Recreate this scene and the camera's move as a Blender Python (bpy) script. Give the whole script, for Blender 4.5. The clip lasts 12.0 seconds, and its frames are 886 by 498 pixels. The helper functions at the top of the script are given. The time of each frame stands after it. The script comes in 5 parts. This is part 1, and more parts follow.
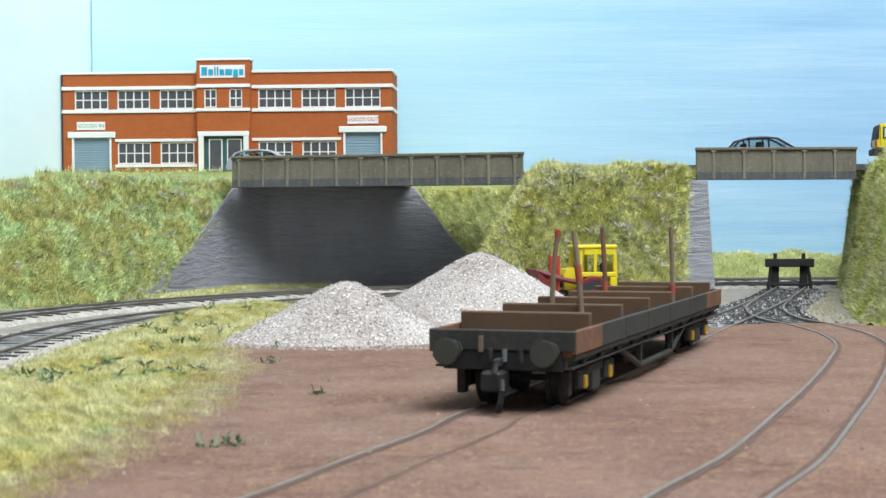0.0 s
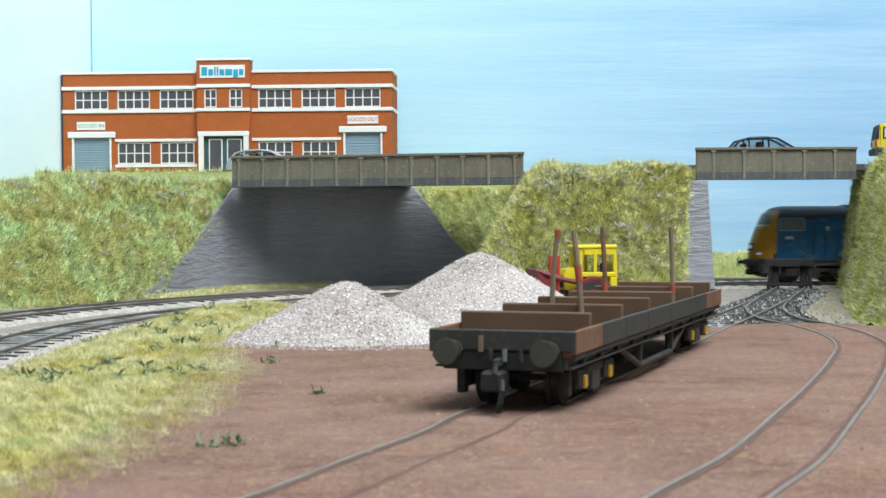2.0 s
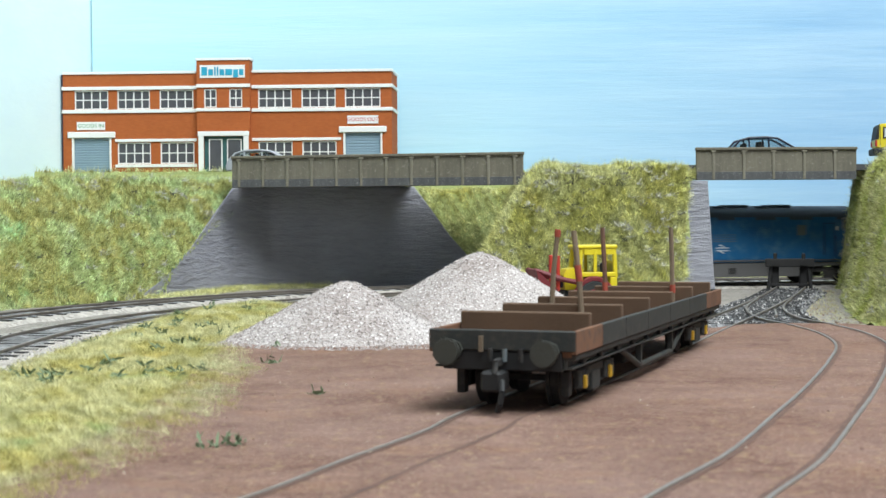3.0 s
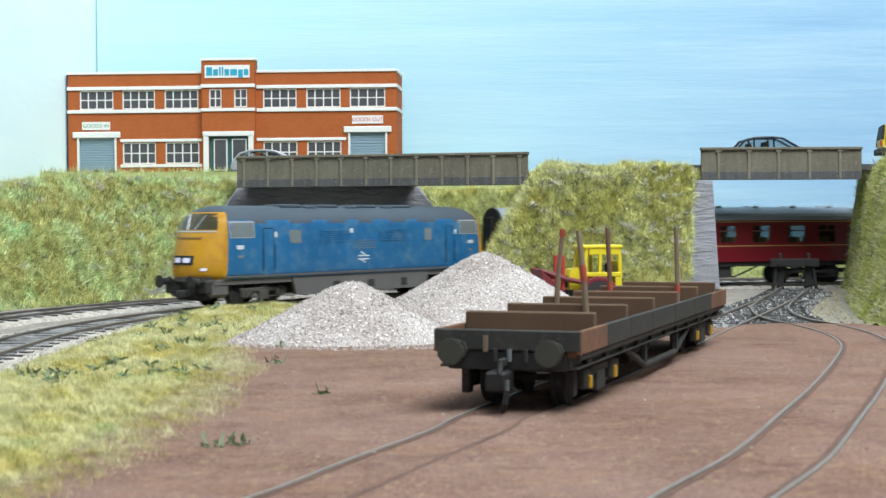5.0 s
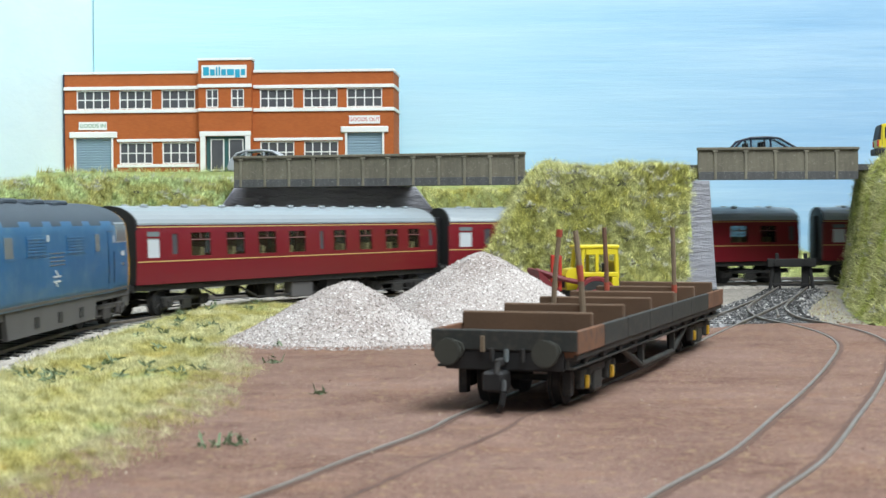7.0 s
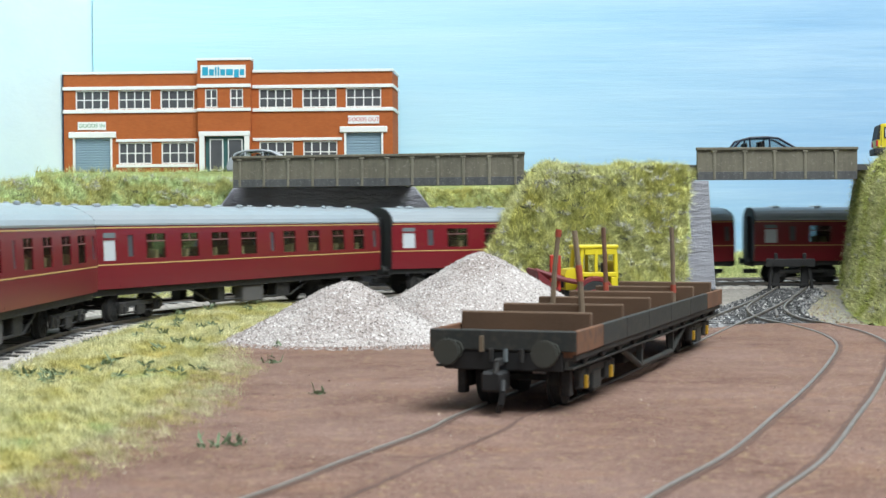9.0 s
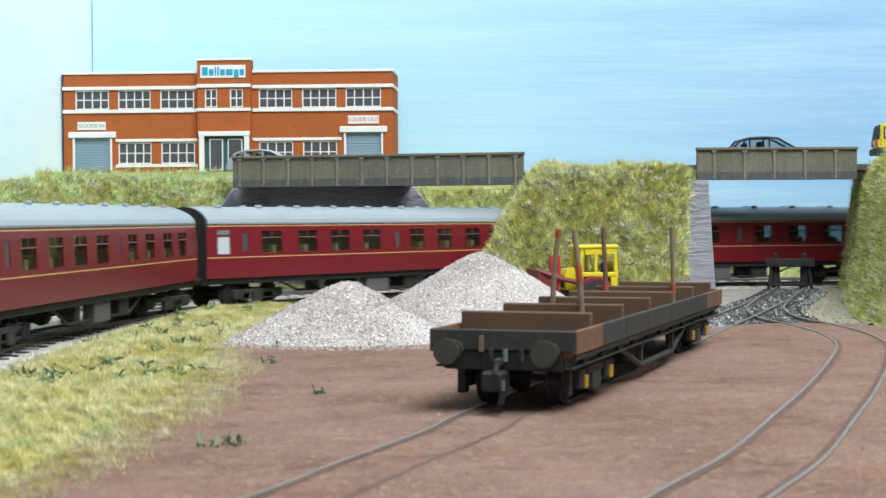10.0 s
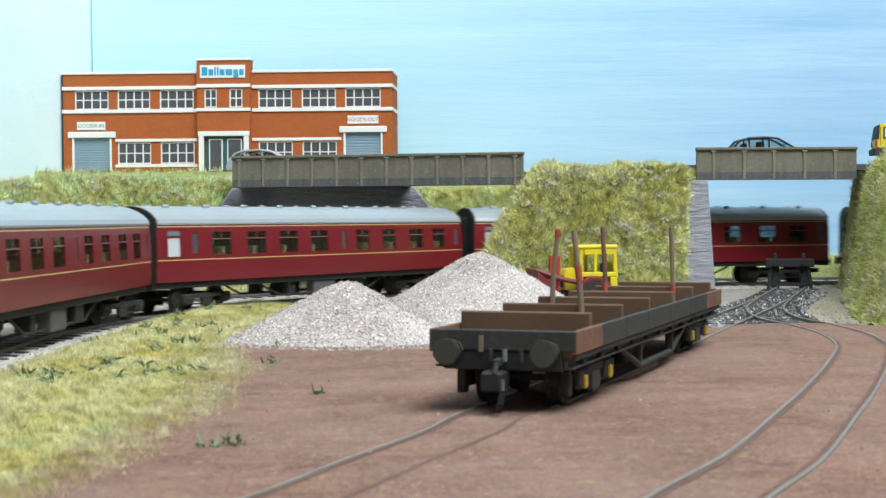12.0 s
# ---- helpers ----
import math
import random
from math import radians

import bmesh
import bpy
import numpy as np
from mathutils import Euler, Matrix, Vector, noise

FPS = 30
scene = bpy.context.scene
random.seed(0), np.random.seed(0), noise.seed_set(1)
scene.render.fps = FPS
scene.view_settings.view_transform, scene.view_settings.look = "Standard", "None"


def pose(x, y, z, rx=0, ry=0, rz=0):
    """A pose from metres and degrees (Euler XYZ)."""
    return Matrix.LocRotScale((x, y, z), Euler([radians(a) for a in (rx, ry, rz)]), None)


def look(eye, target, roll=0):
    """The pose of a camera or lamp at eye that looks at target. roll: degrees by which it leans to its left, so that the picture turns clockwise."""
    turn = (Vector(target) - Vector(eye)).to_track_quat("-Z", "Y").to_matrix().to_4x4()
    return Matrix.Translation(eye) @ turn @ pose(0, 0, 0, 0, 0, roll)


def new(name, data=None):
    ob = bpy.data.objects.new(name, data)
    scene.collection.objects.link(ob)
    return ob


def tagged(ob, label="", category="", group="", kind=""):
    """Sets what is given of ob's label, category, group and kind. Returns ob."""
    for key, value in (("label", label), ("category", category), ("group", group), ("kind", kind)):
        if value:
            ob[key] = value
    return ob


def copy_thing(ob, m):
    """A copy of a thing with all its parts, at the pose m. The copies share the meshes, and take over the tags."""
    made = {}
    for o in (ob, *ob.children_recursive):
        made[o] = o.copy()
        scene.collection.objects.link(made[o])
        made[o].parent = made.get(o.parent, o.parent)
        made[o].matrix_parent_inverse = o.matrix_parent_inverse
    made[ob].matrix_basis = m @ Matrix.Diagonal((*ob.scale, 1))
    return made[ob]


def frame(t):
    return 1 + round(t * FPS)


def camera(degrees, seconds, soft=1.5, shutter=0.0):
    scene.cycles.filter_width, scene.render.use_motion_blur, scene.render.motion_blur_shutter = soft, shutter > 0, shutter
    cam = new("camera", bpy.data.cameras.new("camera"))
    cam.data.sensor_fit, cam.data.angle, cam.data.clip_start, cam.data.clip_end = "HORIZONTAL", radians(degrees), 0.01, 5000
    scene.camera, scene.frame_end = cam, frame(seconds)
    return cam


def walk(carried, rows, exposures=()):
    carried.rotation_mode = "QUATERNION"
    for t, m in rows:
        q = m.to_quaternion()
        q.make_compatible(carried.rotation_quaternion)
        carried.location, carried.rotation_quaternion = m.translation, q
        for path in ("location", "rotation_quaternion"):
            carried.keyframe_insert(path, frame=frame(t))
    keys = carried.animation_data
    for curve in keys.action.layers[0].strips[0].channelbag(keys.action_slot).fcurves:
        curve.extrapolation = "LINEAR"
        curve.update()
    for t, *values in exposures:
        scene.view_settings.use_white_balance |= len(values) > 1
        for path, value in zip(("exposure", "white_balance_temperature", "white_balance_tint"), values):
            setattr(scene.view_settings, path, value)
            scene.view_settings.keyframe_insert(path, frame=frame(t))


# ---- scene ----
# A model railway, built at model size (1:76): lengths below are in millimetres and scaled by MM.
MM = 0.001
EYE_Z = 44.0          # eye above rail top
FOV = 33.72
TILT = -1.218         # degrees, downwards
ROLL = -0.287

cam = camera(FOV, 12.0, soft=1.45, shutter=0.5)
cam.data.dof.use_dof, cam.data.dof.focus_distance, cam.data.dof.aperture_fstop = True, 0.78, 80.0


def eye_pose(yaw):
    return Matrix.Translation((0, 0, EYE_Z * MM)) @ pose(0, 0, 0, 90 + TILT, 0, yaw) @ pose(0, 0, 0, 0, 0, ROLL)


# the tripod head is nudged a little as the train comes round, then settles back
YAW = [(0, 0.0), (3.2, 0.0), (4.0, 0.13), (4.8, 0.195), (5.0, 0.188), (5.5, 0.145), (6.0, 0.107), (6.5, 0.09), (7.0, 0.068),
       (8.0, 0.048), (9.0, 0.032), (10.0, 0.024), (11.0, 0.012), (12.0, 0.008)]
walk(cam, [(t, eye_pose(y)) for t, y in YAW], exposures=[(0, 0.0, 6500, 10), (12, 0.0, 6500, 10)])

# ---- light: an added overhead lamp, and an added fill behind the camera ----
world = bpy.data.worlds.new("world")
scene.world = world
world.use_nodes = True
wn = world.node_tree.nodes
sky = wn.new("ShaderNodeTexSky")
sky.sky_type, sky.sun_disc = "NISHITA", False
sky.sun_elevation, sky.sun_rotation = radians(50), radians(150)
world.node_tree.links.new(sky.outputs[0], wn["Background"].inputs[0])
wn["Background"].inputs[1].default_value = 0.1

lamp = bpy.data.lights.new("overhead_key", "AREA")
lamp.shape, lamp.size, lamp.size_y, lamp.energy, lamp.color = "RECTANGLE", 1.25, 0.9, 54.0, (0.90, 0.98, 1.0)
tagged(new("overhead_key", lamp), kind="structure").matrix_world = look((0.45, 0.02, 1.42), (0.0, 0.66, 0.0))

# added fill lamp behind the camera, to lift upright faces; no window is known
lamp2 = bpy.data.lights.new("front_fill", "AREA")
lamp2.shape, lamp2.size, lamp2.size_y, lamp2.energy, lamp2.color = "RECTANGLE", 1.9, 1.15, 3.2, (0.88, 0.97, 1.0)
tagged(new("front_fill", lamp2), kind="structure").matrix_world = look((0.0, -2.19, 0.65), (-0.05, 0.9, 0.05))


# ---- materials ----
class Nodes:
    """A small wrapper that makes one node material."""

    def __init__(self, name, rough=0.7, metal=0.0, spec=0.5):
        self.mat = bpy.data.materials.new(name)
        self.mat.use_nodes = True
        self.t = self.mat.node_tree
        self.bsdf = self.t.nodes["Principled BSDF"]
        self.bsdf.inputs["Roughness"].default_value = rough
        self.bsdf.inputs["Metallic"].default_value = metal
        self.bsdf.inputs["Specular IOR Level"].default_value = spec
        self.geo = None

    def node(self, kind, **inputs):
        n = self.t.nodes.new(kind)
        for k, v in inputs.items():
            self.put(n.inputs[k.replace("_", " ")], v)
        return n

    def put(self, socket, v):
        if hasattr(v, "is_output"):
            self.t.links.new(v, socket)
        else:
            socket.default_value = v

    def coords(self, stretch=(1, 1, 1)):
        tc = self.node("ShaderNodeTexCoord")
        mp = self.node("ShaderNodeMapping", Scale=stretch)
        self.put(mp.inputs["Vector"], tc.outputs["Object"])
        return mp.outputs[0]

    def noise(self, per_mm, detail=4.0, stretch=(1, 1, 1), rough=0.6):
        n = self.node("ShaderNodeTexNoise", Vector=self.coords(stretch), Scale=per_mm * 1000.0, Detail=detail, Roughness=rough)
        return n.outputs["Fac"]

    def ramp(self, fac, stops):
        r = self.node("ShaderNodeValToRGB")
        e = r.color_ramp.elements
        while len(e) < len(stops):
            e.new(0.5)
        for el, (p, c) in zip(e, stops):
            el.position, el.color = p, (*c, 1.0)
        self.put(r.inputs[0], fac)
        return r.outputs[0]

    def mix(self, fac, a, b, blend="MIX"):
        m = self.node("ShaderNodeMix")
        m.data_type, m.blend_type = "RGBA", blend
        self.put(m.inputs[0], fac)
        self.put(m.inputs[6], a if hasattr(a, "is_output") else (*a, 1.0))
        self.put(m.inputs[7], b if hasattr(b, "is_output") else (*b, 1.0))
        return m.outputs[2]

    def scaled(self, v, k, add=0.0):
        n = self.node("ShaderNodeMath")
        n.operation = "MULTIPLY_ADD"
        self.put(n.inputs[0], v)
        n.inputs[1].default_value, n.inputs[2].default_value = k, add
        return n.outputs[0]

    def island(self):
        return self.node("ShaderNodeNewGeometry").outputs["Random Per Island"]

    def color(self, c):
        self.put(self.bsdf.inputs["Base Color"], c if hasattr(c, "is_output") else (*c, 1.0))
        return self

    def bump(self, fac, mm, strength=0.6):
        b = self.node("ShaderNodeBump", Strength=strength, Distance=mm * MM, Height=fac)
        self.put(self.bsdf.inputs["Normal"], b.outputs[0])
        return self


def plain(name, c, rough=0.6, metal=0.0, vary=0.25, scale=0.15, bump=0.15, dirt_or_sheen=None):
    """A painted or moulded surface with two scales of variation."""
    m = Nodes(name, rough, metal)
    big = m.noise(scale * 0.25, 3)
    fine = m.noise(scale * 4, 5)
    lo = tuple(v * (1 - vary) for v in c)
    hi = tuple(min(1.0, v * (1 + vary * 0.6)) for v in c)
    col = m.mix(fine, m.ramp(big, [(0.3, lo), (0.7, hi)]), c)
    if dirt_or_sheen:
        col = m.mix(m.ramp(m.noise(scale * 1.3, 6), [(0.48, (0, 0, 0)), (0.72, (0.8, 0.8, 0.8))]), col, dirt_or_sheen)
    m.color(col)
    m.bump(fine, bump)
    return m.mat


def weathered(name, c, pale, amount):
    """Old paint with rain streaks running down it and pale chips."""
    m = Nodes(name, 0.8, spec=0.3)
    streak = m.noise(0.35, 5, (1.0, 1.0, 0.12), 0.7)
    big = m.noise(0.05, 4)
    col = m.mix(0.5, m.ramp(streak, [(0.3, tuple(v * 0.62 for v in c)), (0.7, tuple(v * 1.28 for v in c))]),
                m.ramp(big, [(0.3, tuple(v * 0.75 for v in c)), (0.7, tuple(v * 1.2 for v in c))]))
    chip = m.noise(0.5, 6, (1, 1, 1.6), 0.75)
    col = m.mix(m.ramp(chip, [(0.56, (0, 0, 0)), (0.70, (amount, amount, amount))]), col, pale)
    m.color(col)
    m.bump(chip, 0.25, 0.5)
    return m.mat


def gravel(name, stops, per_mm=0.55, bump=0.5):
    m = Nodes(name, 0.9)
    v = m.node("ShaderNodeTexVoronoi", Vector=m.coords(), Scale=per_mm * 1000.0)
    sep = m.node("ShaderNodeSeparateColor", Color=v.outputs["Color"])
    col = m.mix(0.28, m.ramp(sep.outputs[0], stops), m.ramp(m.noise(0.03, 3), [(0.3, stops[0][1]), (0.7, stops[-1][1])]))
    m.color(col)
    m.bump(v.outputs["Distance"], bump, 0.7)
    return m.mat


def earth(name):
    m = Nodes(name, 0.95, spec=0.2)
    streak = m.noise(0.045, 8, (0.75, 1.2, 1), 0.78)
    fine = m.noise(1.1, 6)
    grain = m.noise(2.6, 3)
    patch = m.noise(0.012, 4)
    col = m.mix(0.5, m.ramp(streak, [(0.36, (0.11, 0.054, 0.040)), (0.5, (0.185, 0.104, 0.078)), (0.64, (0.27, 0.165, 0.13))]),
                m.ramp(fine, [(0.36, (0.075, 0.04, 0.03)), (0.64, (0.27, 0.16, 0.125))]))
    col = m.mix(m.ramp(patch, [(0.4, (0, 0, 0)), (0.65, (0.5, 0.5, 0.5))]), col, (0.265, 0.175, 0.152))
    # damp, darker smears and a few orange-brown ones
    col = m.mix(m.ramp(m.noise(0.06, 6, (0.8, 1.3, 1), 0.72), [(0.56, (0, 0, 0)), (0.66, (0.6, 0.6, 0.6))]), col, (0.105, 0.052, 0.04))
    col = m.mix(m.ramp(m.noise(0.04, 5, (0.8, 1.4, 1), 0.65), [(0.54, (0, 0, 0)), (0.66, (0.4, 0.4, 0.4))]), col, (0.25, 0.135, 0.085))
    # straw dust and dark and pale specks
    col = m.mix(m.ramp(m.noise(0.35, 5), [(0.56, (0, 0, 0)), (0.66, (0.5, 0.5, 0.5))]), col, (0.33, 0.235, 0.13))
    col = m.mix(m.ramp(grain, [(0.60, (0, 0, 0)), (0.66, (0.7, 0.7, 0.7))]), col, (0.46, 0.38, 0.30))
    col = m.mix(m.ramp(m.noise(1.7, 2), [(0.62, (0, 0, 0)), (0.68, (0.7, 0.7, 0.7))]), col, (0.05, 0.032, 0.028))
    m.color(col)
    m.bump(fine, 0.7, 0.7)
    return m.mat


def grass_mat(name, fibre, patches, size=0.022):
    """Static grass: fibres that differ a little in tone, in patches of several colours blown on one after another."""
    m = Nodes(name, 0.8, spec=0.12)
    col = patches[0]
    for i, c in enumerate(patches[1:]):
        n = m.noise(size * (1 + 0.37 * i), 4, (1 + 0.2 * i, 1, 1 - 0.1 * i), 0.62)
        shift = m.node("ShaderNodeMath")
        shift.operation = "SINE"
        m.put(shift.inputs[0], m.scaled(n, 7.0 + 1.7 * i, 1.7 * i))
        k = m.ramp(shift.outputs[0], [(0.3, (0, 0, 0)), (0.9, (0.8, 0.8, 0.8))])
        col = m.mix(k, col, c)
    col = m.mix(1.0, col, m.ramp(m.noise(0.16, 4, rough=0.7), [(0.36, (0.55, 0.56, 0.5)), (0.5, (0.97, 0.97, 0.97)), (0.63, (1.3, 1.28, 1.34))]), "MULTIPLY")
    col = m.mix(1.0, col, m.ramp(m.island(), [(0.0, (1 - fibre,) * 3), (0.5, (1.0, 1.0, 0.97)), (1.0, (1 + fibre, 1 + fibre, 1 + fibre * 1.3))]), "MULTIPLY")
    m.color(col)
    return m.mat


def chip_mat(name, stops):
    m = Nodes(name, 0.85)
    m.color(m.ramp(m.island(), stops))
    return m.mat


def brick_mat(name, c):
    m = Nodes(name, 0.85, spec=0.2)
    b = m.node("ShaderNodeTexBrick", Scale=1.0, Color1=(*c, 1), Color2=(c[0] * 0.86, c[1] * 0.8, c[2] * 0.78, 1),
               Mortar=(c[0] * 0.8, c[1] * 0.95, c[2] * 1.1, 1))
    mp = m.node("ShaderNodeMapping", Rotation=(radians(90), 0, 0), Scale=(1, 1, 1))
    tc = m.node("ShaderNodeTexCoord")
    m.put(mp.inputs["Vector"], tc.outputs["Object"])
    m.put(b.inputs["Vector"], mp.outputs[0])
    m.put(b.inputs["Brick Width"], 2.8 * MM)
    m.put(b.inputs["Row Height"], 0.95 * MM)
    m.put(b.inputs["Mortar Size"], 0.09 * MM)
    m.color(m.mix(0.35, b.outputs["Color"], m.ramp(m.noise(0.08, 4), [(0.3, tuple(v * 0.8 for v in c)), (0.7, tuple(v * 1.1 for v in c))])))
    return m.mat


def glass_mat(name, tint, clear=0.5, rough=0.06):
    m = Nodes(name, rough)
    m.color(tint)
    tr = m.node("ShaderNodeBsdfTransparent", Color=(0.75, 0.8, 0.8, 1))
    mx = m.node("ShaderNodeMixShader", Fac=clear)
    m.t.links.new(m.bsdf.outputs[0], mx.inputs[1])
    m.t.links.new(tr.outputs[0], mx.inputs[2])
    m.t.links.new(mx.outputs[0], m.t.nodes["Material Output"].inputs[0])
    return m.mat


def sky_paint(name, pale):
    """Brushed sky paint; its tone along x also carries the board's falloff of light."""
    m = Nodes(name, 0.55, spec=0.3)
    brush = m.noise(0.022, 7, (0.12, 1, 1.9), 0.7)
    cloud = m.noise(0.004, 3, (0.6, 1, 1.4))
    tc = m.node("ShaderNodeTexCoord")
    sep = m.node("ShaderNodeSeparateXYZ", Vector=tc.outputs["Object"])
    span = m.node("ShaderNodeMapRange", Value=sep.outputs[0])
    span.inputs[1].default_value, span.inputs[2].default_value = -0.28, 0.30
    along = m.ramp(span.outputs[0], [(0.0, pale[0]), (0.5, pale[1]), (1.0, pale[2])])
    col = m.mix(m.ramp(brush, [(0.3, (0, 0, 0)), (0.75, (0.5, 0.5, 0.5))]), along, (0.70, 0.86, 0.93))
    col = m.mix(m.ramp(cloud, [(0.35, (0, 0, 0)), (0.75, (0.2, 0.2, 0.2))]), col, (0.30, 0.56, 0.76))
    m.color(col)
    m.bump(brush, 1.4, 0.45)
    return m.mat


def brushed(name):
    """Thick grey paint laid on with rough sideways strokes."""
    m = Nodes(name, 0.5)
    stroke = m.noise(0.35, 6, (0.22, 0.22, 1.0), 0.65)
    m.color(m.mix(0.5, m.ramp(stroke, [(0.3, (0.225, 0.225, 0.252)), (0.7, (0.35, 0.35, 0.395))]), m.ramp(m.noise(0.03, 4), [(0.3, (0.235, 0.235, 0.262)), (0.7, (0.34, 0.34, 0.385))])))
    m.bump(stroke, 2.2, 0.9)
    return m.mat


def glow(name, c, strength):
    m = Nodes(name)
    m.color(c)
    m.bsdf.inputs["Emission Color"].default_value = (*c, 1)
    m.bsdf.inputs["Emission Strength"].default_value = strength
    return m.mat


